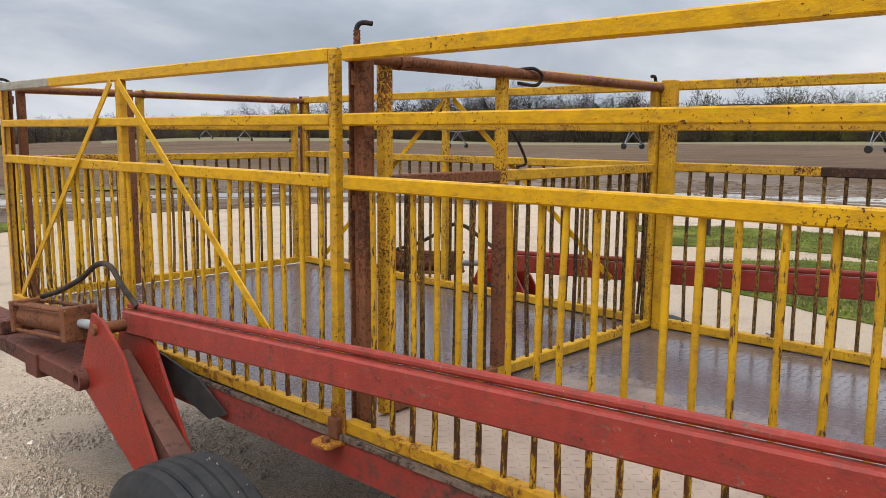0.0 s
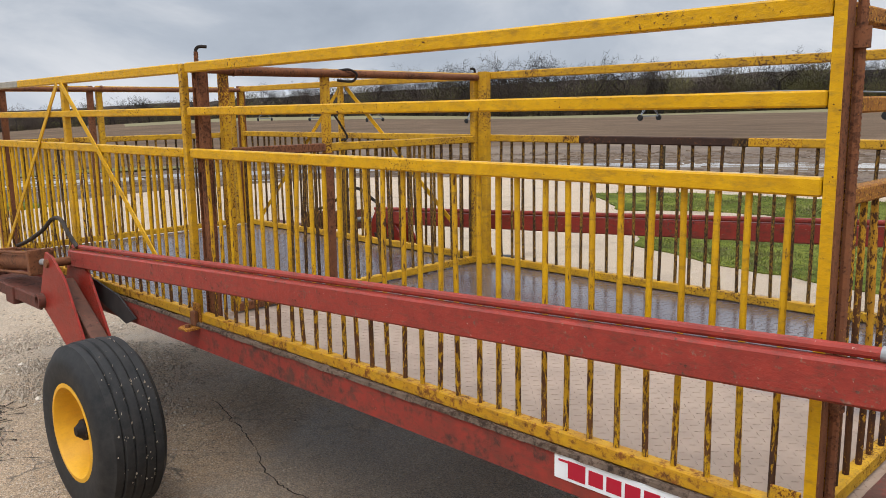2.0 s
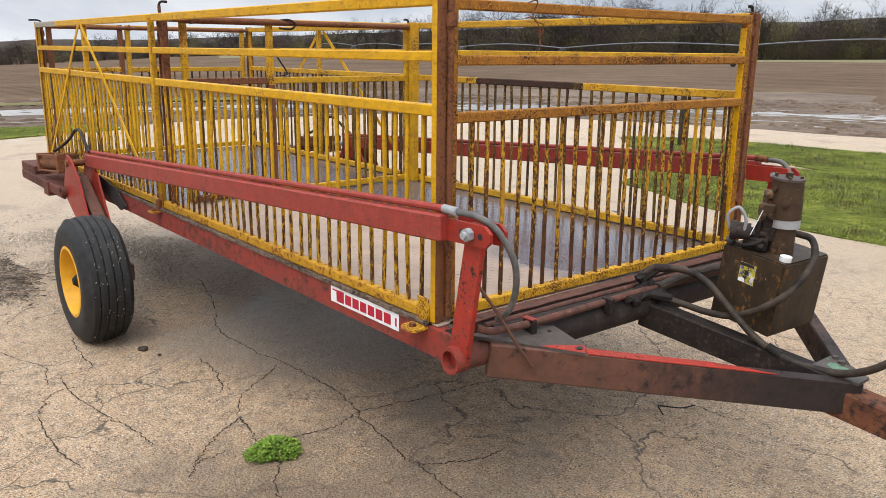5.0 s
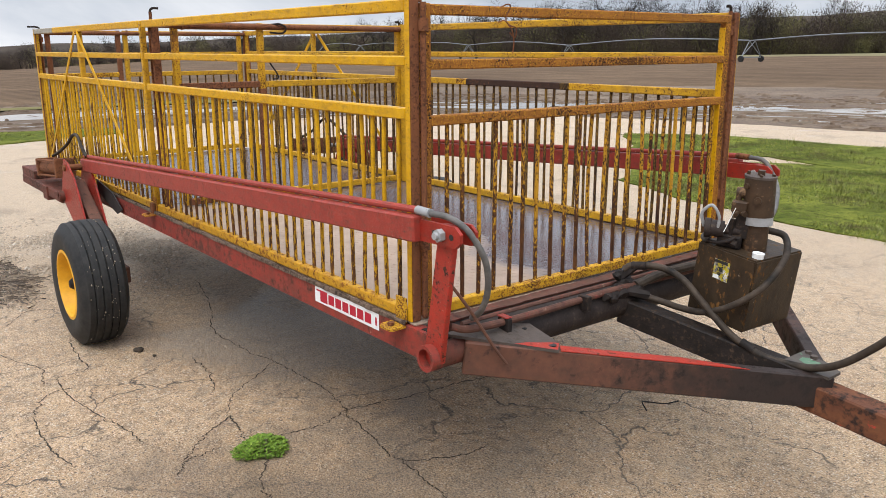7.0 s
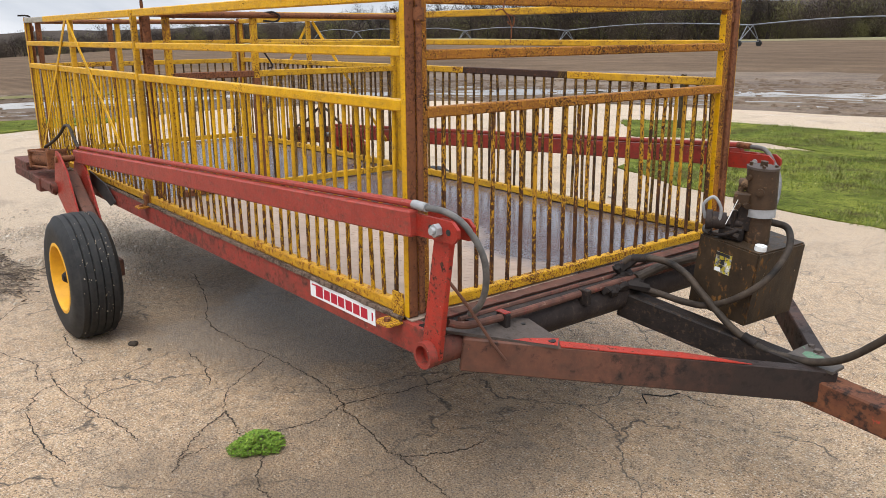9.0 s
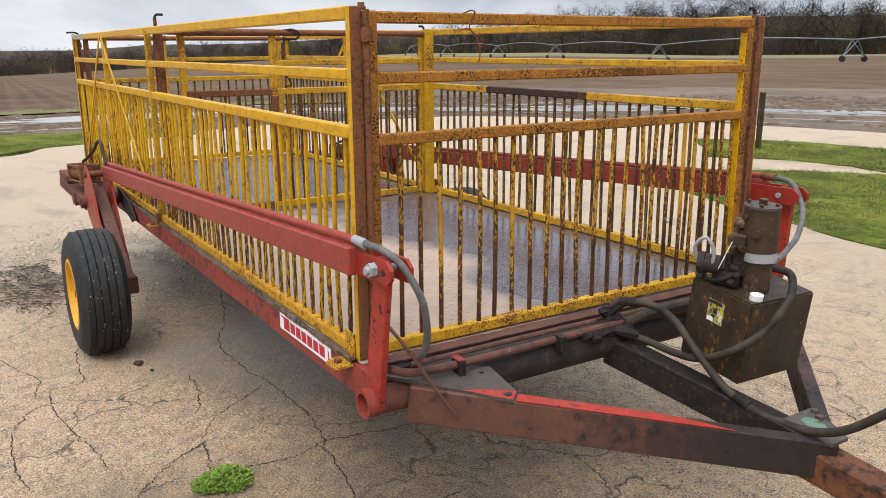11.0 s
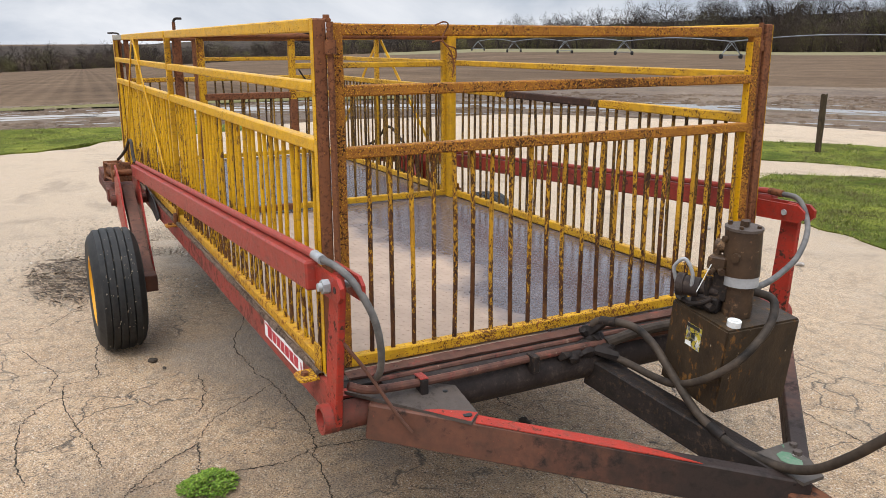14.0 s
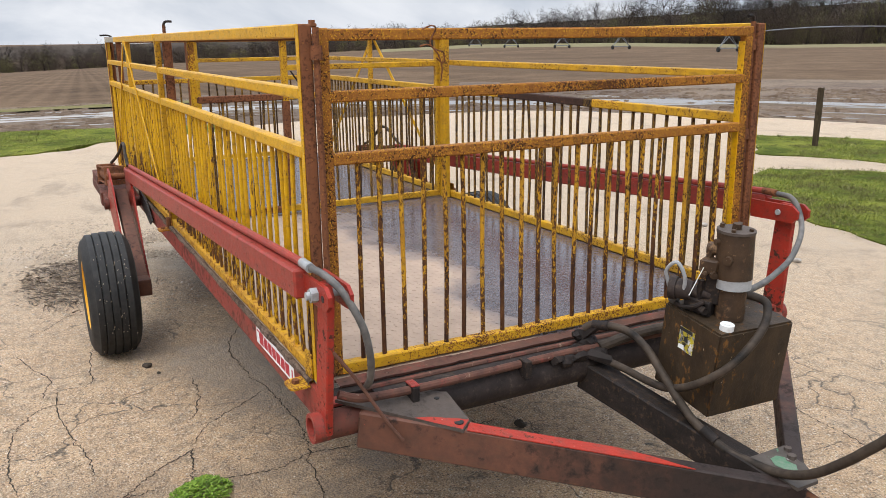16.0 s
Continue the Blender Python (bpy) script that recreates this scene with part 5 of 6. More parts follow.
def wheel(x, y, s):
    """A ribbed implement wheel; s points to its outer side."""
    R, w = 0.367, 0.132
    cz = R - 0.004 + pad_z(x, y)
    k0 = R / 0.385
    prof = [(r * k0, o) for r, o in ((0.205, -w + 0.02), (0.215, -w + 0.005), (0.25, -w), (0.30, -w - 0.006), (0.338, -w + 0.006), (0.362, -w + 0.028))]
    grooves = 5
    half = w - 0.03
    for g in range(grooves):
        a = -half + g * (2 * half / grooves)
        b = a + 2 * half / grooves
        crown = R - 0.012 * ((a + b) / 2 / half) ** 2
        prof += [(crown - 0.009, a), (crown - 0.001, a + 0.005), (crown, (a + b) / 2), (crown - 0.001, b - 0.005), (crown - 0.009, b)]
    prof += [(r * k0, o) for r, o in ((0.362, w - 0.028), (0.338, w - 0.006), (0.30, w + 0.006), (0.25, w), (0.215, w - 0.005), (0.205, w - 0.02))]
    bm = B()
    lathe(bm, (x, y, cz), s, prof)
    tyre = part("wheel", bm, RUBBER, trailer, "black ribbed implement tyre with mud specks on a yellow rim")
    shade_smooth(tyre, 30)
    bm = B()
    lathe(bm, (x, y, cz), s, [(r * k0, o) for r, o in ((0.206, -w + 0.01), (0.212, w - 0.012), (0.218, w - 0.004), (0.20, w - 0.002), (0.19, w - 0.02), (0.178, 0.03), (0.16, 0.005), (0.07, 0.0), (0.062, 0.02), (0.0001, 0.022))])
    rim = part("rim", bm, RIM, tyre, "bright yellow dished steel rim")
    shade_smooth(rim, 30)
    bm = B()
    rod(bm, (x, y, cz), (x, y + s * 0.085, cz), 0.050, 18, 0.044)
    rod(bm, (x, y + s * 0.085, cz), (x, y + s * 0.112, cz), 0.040, 16, 0.020)
    for k in range(5):
        a = 2 * math.pi * k / 5
        rod(bm, (x + 0.058 * math.cos(a), y, cz + 0.058 * math.sin(a)), (x + 0.058 * math.cos(a), y + s * 0.035, cz + 0.058 * math.sin(a)), 0.011, 6)
    part("hub", bm, GREASE, tyre, "dark greasy hub with nuts")
    rng = random.Random(4)
    verts, faces = [], []
    for _ in range(120):
        a = rng.uniform(0.1, 1.4) if rng.random() < 0.7 else rng.uniform(-1.0, 2.4)
        o = rng.gauss(-0.01, 0.06)
        if abs(o) > 0.10:
            continue
        rr = R - 0.004
        c = Vector((x + rr * math.cos(a - 0.5), y + s * o, cz + rr * math.sin(a - 0.5)))
        q = rng.uniform(0.0015, 0.0045)
        k = len(verts)
        for vx, vy, vz in ((-1, -1, -1), (1, -1, -1), (0, 1, -1), (0, 0, 1.4)):
            verts.append((c.x + q * vx, c.y + q * vy, c.z + q * vz))
        faces += [(k, k + 1, k + 3), (k + 1, k + 2, k + 3), (k + 2, k, k + 3), (k, k + 2, k + 1)]
    specks = raw("mud_specks", verts, faces, GRIT, tyre)
    tagged(specks, "pale specks of mud on the tread", kind="stuff")


wheel(-2.74, -0.362, -1)
wheel(-2.74, W + 0.362, 1)


def side_sign():
    """A white plate with a red emblem and bars where its name stands."""
    o = 0.0
    bm = B()
    box(bm, -0.636 + o, -0.170 + o, -0.0185, -0.0165, 0.625, 0.691, 0.0008)
    plate = part("name_plate", bm, DECAL_WHITE, trailer, "white maker's plate with red bars on the side beam")
    y0, y1 = -0.0195, -0.0185
    bm = B()
    x = -0.592 + o
    box(bm, x, x + 0.054, y0, y1, 0.634, 0.681, 0)
    box(bm, x - 0.03, x, y0, y1, 0.674, 0.680, 0)
    part("emblem", bm, DECAL_RED, plate, "red block emblem")
    for k in range(6):
        bm = B()
        a = -0.528 + o + k * 0.053
        box(bm, a, a + 0.043, y0, y1, 0.637, 0.676, 0)
        part("bar_mark", bm, DECAL_RED, plate)
    bm = B()
    box(bm, -0.192 + o, -0.183 + o, y0, y1, 0.641, 0.672, 0)
    part("small_mark", bm, DECAL_RED, plate)


side_sign()


# ---- drawbar and hydraulics at the front ----
def build_tongue():
    bm = B()
    beam(bm, (0.225, 0.055, 0.632), (0.975, 1.045, 0.492), 0.05, 0.115, 0.005)
    near = part("tongue_leg", bm, LEG, trailer, "grimy red channel leg of the drawbar")
    bm = B()
    a, b = Vector((0.42, 0.312, 0.6535)), Vector((0.95, 1.012, 0.5545))
    d = (b - a).normalized()
    sd = Vector((-d.y, d.x, 0)).normalized()
    prism(bm, [a - sd * 0.0245, a.lerp(b, 0.72) - sd * 0.0245, a.lerp(b, 0.66) - sd * 0.012, a.lerp(b, 0.60) + sd * 0.004, a.lerp(b, 0.48) + sd * 0.0245, a + sd * 0.0245], (0, 0, 0.003))
    part("flange_top", bm, RED_SCUFFED, near, "upper flange where bright red paint remains")
    bm = B()
    beam(bm, (0.225, W - 0.055, 0.646), (0.94, 1.06, 0.503), 0.05, 0.105, 0.005)
    part("tongue_leg", bm, LEG, trailer, "grimy red channel leg of the drawbar")
    bm = B()
    beam(bm, (0.20, 0.90, 0.620), (0.96, 1.03, 0.500), 0.075, 0.10, 0.005)
    part("tongue_beam", bm, GREASE, trailer, "oil-blackened centre beam of the drawbar")
    bm = B()
    rod(bm, (0.182, 0.12, 0.652), (0.182, W - 0.12, 0.652), 0.064, 28)
    part("torsion_pipe", bm, PIPE, trailer, "thick oil-blackened cross pipe")
    bm = B()
    prism(bm, [(0.175, 0.0, 0.700), (0.440, 0.285, 0.650), (0.405, 0.325, 0.656), (0.255, 0.33, 0.684), (0.20, 0.22, 0.695)], (0, 0, 0.010))
    plate = part("gusset_plate", bm, DUSTY, trailer, "flat dusty gusset plate with a hole")
    bm = B()
    bm.faces.new([bm.verts.new(q) for q in ((0.340, 0.178, 0.6802), (0.372, 0.212, 0.6742), (0.402, 0.244, 0.6685), (0.437, 0.284, 0.6618), (0.405, 0.323, 0.6676), (0.384, 0.290, 0.6716), (0.372, 0.262, 0.6738), (0.352, 0.224, 0.6777))])
    part("red_patch", bm, RED_SCUFFED, plate, "red paint left on the tip of the plate")
    bm = B()
    rod(bm, (0.275, 0.285, 0.688), (0.275, 0.285, 0.6925), 0.008, 14)
    part("hole", bm, DECAL_BLACK, plate)
    bm = B()
    ring(bm, (0.405, 0.290, 0.6675), (0, 0, 1), 0.014, 0.009, 0.003, 16)
    rod(bm, (0.405, 0.290, 0.6640), (0.405, 0.290, 0.6688), 0.0095, 14)
    part("hole", bm, DECAL_BLACK, plate)
    bm = B()
    prism(bm, [(0.83, 0.985, 0.563), (0.99, 1.005, 0.546), (0.99, 1.085, 0.546), (0.83, 1.16, 0.563)], (0, 0, 0.010))
    head = part("tongue_plate", bm, GREEN_PAINT, trailer, "dirty plate with a smear of green paint")
    bm = B()
    def on_plate(x, y):
        return (x - 0.01, y + 0.06, 0.563 - 0.104 * (x - 0.85) + 0.0105)
    bm.faces.new([bm.verts.new(on_plate(x, y)) for x, y in ((0.872, 0.985), (0.90, 0.972), (0.935, 0.984), (0.945, 1.01), (0.925, 1.028), (0.90, 1.02), (0.885, 1.03), (0.868, 1.012))])
    part("paint_smear", bm, SMEAR, head, "pale green paint smear")
    bm = B()
    rod(bm, (0.885, 1.105, 0.558), (0.885, 1.105, 0.578), 0.013, 6)
    part("bolt", bm, DUSTY, head)
    bm = B()
    rod(bm, (0.85, 1.13, 0.561), (0.85, 1.13, 0.579), 0.011, 6)
    part("bolt", bm, DUSTY, head)
    bm = B()
    beam(bm, (0.88, 1.035, 0.475), (2.1, 1.035, 0.36), 0.10, 0.10, 0.006)
    part("drawbar", bm, BLOTCHED, trailer, "square drawbar blotched with orange and black rust")
    # steel lines and clips along the front
    bm = B()
    hose(bm, [(0.235, -0.01, 0.752), (0.245, 0.06, 0.730), (0.25, 0.22, 0.724), (0.24, 0.45, 0.720), (0.23, 0.80, 0.720), (0.24, 1.25, 0.72), (0.24, 1.6, 0.72)], 0.013, 10, 6)
    part("steel_line", bm, LINE_RUST, trailer, "rust-brown steel hydraulic line across the front")
    bm = B()
    hose(bm, [(0.16, 0.1, 0.716), (0.16, 0.6, 0.718), (0.165, 1.2, 0.717), (0.17, 1.7, 0.716)], 0.010, 8, 6)
    part("steel_line", bm, LINE_RUST, trailer, "rust-brown steel hydraulic line across the front")
    for y in (0.22, 0.62):
        bm = B()
        box(bm, 0.222, 0.272, y - 0.012, y + 0.012, 0.68, 0.738, 0.003)
        clip = part("clip", bm, GREASE, trailer)
        if y < 0.5:
            bm = B()
            box(bm, 0.220, 0.270, y - 0.014, y + 0.014, 0.7385, 0.743, 0.002)
            part("clip_cap", bm, RED, clip, "bright red top of the clip")
    bm = B()
    hose(bm, [(0.275, -0.045, 0.915), (0.295, 0.02, 0.82), (0.33, 0.10, 0.68), (0.345, 0.14, 0.620)], 0.0055, 8, 6)
    part("loose_rod", bm, LEG, trailer, "thin rusty rod leaning on the drawbar leg")


build_tongue()


def build_power_unit():
    tilt = pose(0.572, 1.135, 0.778, 0, 7, -3)

    def P(x, y, z):
        return tilt @ Vector((x, y, z))

    def M(x, y, z):
        return P(x, y - 0.026, z)

    bm = B()
    m = tilt @ Matrix.Diagonal((0.25, 0.285, 0.275, 1))
    bmesh.ops.create_cube(bm, size=1, matrix=m)
    bmesh.ops.bevel(bm, geom=bm.edges[:], offset=0.006, segments=2, affect="EDGES")
    tank = part("hydraulic_tank", bm, TANK, trailer, "oil-stained steel hydraulic tank with electric pump")
    bm = B()
    MX = 0.01
    rod(bm, M(MX + 0.02, 0, 0.135), M(MX + 0.01, 0, 0.235), 0.044, 24)
    rod(bm, M(MX + 0.01, 0, 0.262), M(MX - 0.01, 0, 0.40), 0.054, 28)
    rod(bm, M(MX + 0.03, -0.05, 0.33), M(MX + 0.035, -0.062, 0.33), 0.013, 12)
    rod(bm, M(MX - 0.02, -0.05, 0.37), M(MX - 0.022, -0.062, 0.37), 0.010, 12)
    part("pump_motor", bm, MOTOR, tank, "dirty upright electric motor")
    bm = B()
    rod(bm, M(MX - 0.01, 0, 0.40), M(MX - 0.0105, 0, 0.408), 0.056, 28)
    lid = part("motor_lid", bm, DUSTY, tank, "dusty grey motor lid")
    for k in range(5):
        a, ro, r = (0.6 + 1.57 * k, 0.042, 0.007) if k < 4 else (0, 0, 0.014)
        bm = B()
        rod(bm, M(MX - 0.01 + ro * math.cos(a), ro * math.sin(a), 0.406), M(MX - 0.01 + ro * math.cos(a), ro * math.sin(a), 0.418 if k < 4 else 0.426), r, 6)
        part("bolt", bm, MOTOR, lid)
    bm = B()
    rod(bm, M(MX + 0.012, 0, 0.233), M(MX + 0.009, 0, 0.264), 0.0535, 28)
    part("motor_band", bm, STEEL, tank, "bright metal band round the motor")
    bm = B()
    rod(bm, P(0.097, -0.098, 0.132), P(0.097, -0.098, 0.155), 0.0205, 24)
    rod(bm, P(0.097, -0.098, 0.154), P(0.097, -0.098, 0.158), 0.011, 16)
    part("filler_cap", bm, WHITE_PLASTIC, tank, "white plastic filler cap")
    bm = B()
    bmesh.ops.create_uvsphere(bm, u_segments=14, v_segments=10, radius=0.019, matrix=Matrix.Translation(P(-0.115, -0.118, 0.152)))
    part("knob", bm, HOSE_GREY, tank, "grey ball knob")
    def block(x, y, z, sx, sy, sz, turn, bevel=0.004):
        m = tilt @ pose(x, y, z, 0, 0, turn) @ Matrix.Diagonal((sx, sy, sz, 1))
        g = bmesh.ops.create_cube(bm, size=1, matrix=m)
        bmesh.ops.bevel(bm, geom=list({e for q in g["verts"] for e in q.link_edges}), offset=bevel, segments=1, affect="EDGES")

    def rough(amount, scale):
        for q in bm.verts:
            q.co += amount * noise.noise_vector(q.co * scale)

    bm = B()
    block(-0.035, -0.085, 0.160, 0.085, 0.055, 0.046, 25)
    block(-0.012, -0.062, 0.225, 0.050, 0.050, 0.10, 30)
    rod(bm, P(-0.07, -0.105, 0.165), P(0.015, -0.11, 0.160), 0.012, 8)
    rod(bm, P(-0.03, -0.10, 0.183), P(-0.03, -0.10, 0.245), 0.011, 10)
    rough(0.004, 60)
    valve = part("valve_block", bm, GREASE, tank, "oil-black valve block on the tank")
    bm = B()
    rod(bm, P(-0.112, -0.142, 0.194), P(-0.094, -0.130, 0.196), 0.036, 22)
    rod(bm, P(-0.094, -0.130, 0.196), P(-0.055, -0.104, 0.198), 0.031, 20)
    rod(bm, P(-0.055, -0.104, 0.198), P(-0.010, -0.070, 0.200), 0.019, 14)
    part("solenoid", bm, PIPE, valve, "dark round solenoid head")
    bm = B()
    block(-0.022, -0.080, 0.292, 0.058, 0.042, 0.044, 30, 0.006)
    rod(bm, P(-0.014, -0.104, 0.272), P(-0.006, -0.125, 0.268), 0.008, 8)
    rod(bm, P(-0.004, -0.085, 0.275), P(0.016, -0.098, 0.273), 0.011, 6)
    rough(0.004, 70)
    part("relay", bm, MOTOR, valve, "rust-brown relay on the motor's side")
    bm = B()
    rod(bm, P(-0.052, -0.070, 0.335), P(-0.002, -0.045, 0.343), 0.021, 14)
    rod(bm, P(-0.040, -0.080, 0.245), P(-0.040, -0.072, 0.330), 0.012, 10)
    rough(0.003, 60)
    part("elbow", bm, MOTOR, valve, "dirty pipe elbow into the motor")
    bm = B()
    hose(bm, [P(-0.120, -0.115, 0.142), P(-0.06, -0.135, 0.150), P(-0.02, -0.125, 0.165), P(0.0, -0.105, 0.185)], 0.007, 8, 6)
    part("lever", bm, GREASE, valve, "oily lever with a ball end")
    bm = B()
    hose(bm, [P(-0.11, -0.15, 0.20), P(-0.12, -0.16, 0.25), P(-0.09, -0.15, 0.285), P(-0.06, -0.14, 0.25), P(-0.06, -0.135, 0.20)], 0.006, 8, 6)
    part("shackle", bm, STEEL, tank, "grey steel shackle on the valve")
    bm = B()
    rod(bm, P(-0.03, -0.14, 0.20), P(-0.02, -0.11, 0.29), 0.0015, 6)
    part("wire", bm, WHITE_PLASTIC, tank, "thin pale wire")
    # warning sticker
    bm = B()
    SX, SZ = 0.03, 0.012
    v = [P(x + SX, -0.144, z + SZ) for x, z in ((-0.07, 0.085), (-0.005, 0.085), (-0.005, 0.01), (-0.07, 0.01))]
    bm.faces.new([bm.verts.new(q) for q in v[::-1]])
    sticker = part("warning_sticker", bm, STICKER, tank, "scratched yellow, black and white warning sticker")
    for x0, x1, z0, z1, mat in ((-0.07, -0.012, 0.072, 0.085, DECAL_BLACK), (-0.0675, -0.04, 0.012, 0.028, DECAL_WHITE), (-0.048, -0.028, 0.041, 0.056, DECAL_BLACK)):
        bm = B()
        bm.faces.new([bm.verts.new(P(x + SX, -0.145, z + SZ)) for x, z in ((x0, z0), (x1, z0 + 0.001), (x1 - 0.004, z1), (x0 + 0.001, z1 - 0.002))])
        part("sticker_mark", bm, mat, sticker)
    # hoses
    k = Vector((0.215, 0.85, 0.700))
    bm = B()
    for o, r in (((0, 0, 0), 0.036), ((-0.01, 0.05, 0.03), 0.032), ((0.02, -0.06, -0.005), 0.027), ((0.03, 0.07, 0.0), 0.03), ((-0.02, 0.02, 0.06), 0.022)):
        bmesh.ops.create_icosphere(bm, subdivisions=3, radius=r, matrix=Matrix.Translation(k + Vector(o)) @ Matrix.Diagonal((1, 1.2, 0.85, 1)))
    rod(bm, k + Vector((-0.01, 0.03, 0.06)), k + Vector((0.03, 0.055, 0.10)), 0.019, 6)
    rod(bm, k + Vector((0.02, 0.03, 0.0)), k + Vector((0.09, 0.075, -0.012)), 0.018, 6)
    rod(bm, k + Vector((0, -0.04, 0.0)), k + Vector((0.03, -0.12, 0.01)), 0.018, 8)
    rough(0.011, 42)
    rough(0.005, 120)
    part("greasy_coupling", bm, GREASE, trailer, "lump of hose couplings caked in oily dirt")
    bm = B()
    hose(bm, [(0.21, 0.88, 0.785), (0.24, 0.90, 0.805), (0.34, 0.945, 0.808), (0.44, 0.945, 0.782), (0.53, 0.945, 0.715), (0.65, 0.95, 0.625), (0.76, 0.97, 0.575), (0.85, 0.99, 0.566), (0.94, 1.0, 0.576), (1.03, 1.0, 0.62), (1.12, 1.0, 0.70), (1.19, 1.0, 0.775), (1.34, 1.02, 0.94), (1.6, 1.1, 1.15)], 0.0132, 12, 8)
    supply = part("supply_hose", bm, HOSE, trailer, "thick black hose running to the tractor")
    for p, q in (((0.69, 0.956, 0.6075), (0.735, 0.964, 0.5865)), ((0.235, 0.898, 0.803), (0.285, 0.921, 0.8085))):
        bm = B()
        rod(bm, p, q, 0.0165, 12)
        part("crimp_sleeve", bm, GREASE, supply, "dark crimped sleeve")
    bm = B()
    hose(bm, [(0.24, 0.89, 0.70), (0.34, 0.94, 0.678), (0.44, 0.955, 0.668), (0.54, 0.955, 0.68), (0.65, 0.96, 0.735), (0.73, 1.01, 0.815), (0.745, 1.10, 0.905), (0.70, 1.17, 0.96), (0.65, 1.165, 0.975), (0.62, 1.125, 0.98)], 0.0125, 12, 8)
    part("loop_hose", bm, HOSE, trailer, "black hose looping round the tank")
    bm = B()
    hose(bm, [(0.24, 0.92, 0.72), (0.25, 1.1, 0.745), (0.30, 1.4, 0.76), (0.33, 1.6, 0.77)], 0.018, 10, 6)
    part("back_hose", bm, HOSE, trailer, "black hose behind the tank")


build_power_unit()


# ---- loose things on the pad ----
def weed_clump(x, y):
    rng = random.Random(17)
    verts, faces = [], []
    for _ in range(1500):
        a, r = rng.uniform(0, 6.28), math.sqrt(rng.random())
        px, py = x + 0.10 * r * math.cos(a) * (1 + 0.2 * math.sin(3 * a)), y + 0.118 * r * math.sin(a)
        h = 0.008 + 0.045 * (1 - r * r) * rng.uniform(0.4, 1.0)
        b, w = rng.uniform(0, 6.28), rng.uniform(0.003, 0.007)
        l = rng.uniform(0.008, 0.016)
        dx, dy = math.cos(b), math.sin(b)
        z2 = h + rng.uniform(-0.004, 0.010)
        k = len(verts)
        verts += [(px, py, h), (px + dx * l * 0.5 - dy * w, py + dy * l * 0.5 + dx * w, (h + z2) / 2 + 0.002), (px + dx * l, py + dy * l, z2), (px + dx * l * 0.5 + dy * w, py + dy * l * 0.5 - dx * w, (h + z2) / 2 + 0.002)]
        faces.append((k, k + 1, k + 2, k + 3))
        if rng.random() < 0.35:
            k = len(verts)
            verts += [(px - 0.0015, py, 0.0), (px + 0.0015, py, 0.0), (px, py, h)]
            faces.append((k, k + 1, k + 2))
    ob = raw("weed_clump", verts, faces, WEED)
    tagged(ob, "small bright green weed growing in a concrete crack", "plant")


weed_clump(-0.715, -0.262)


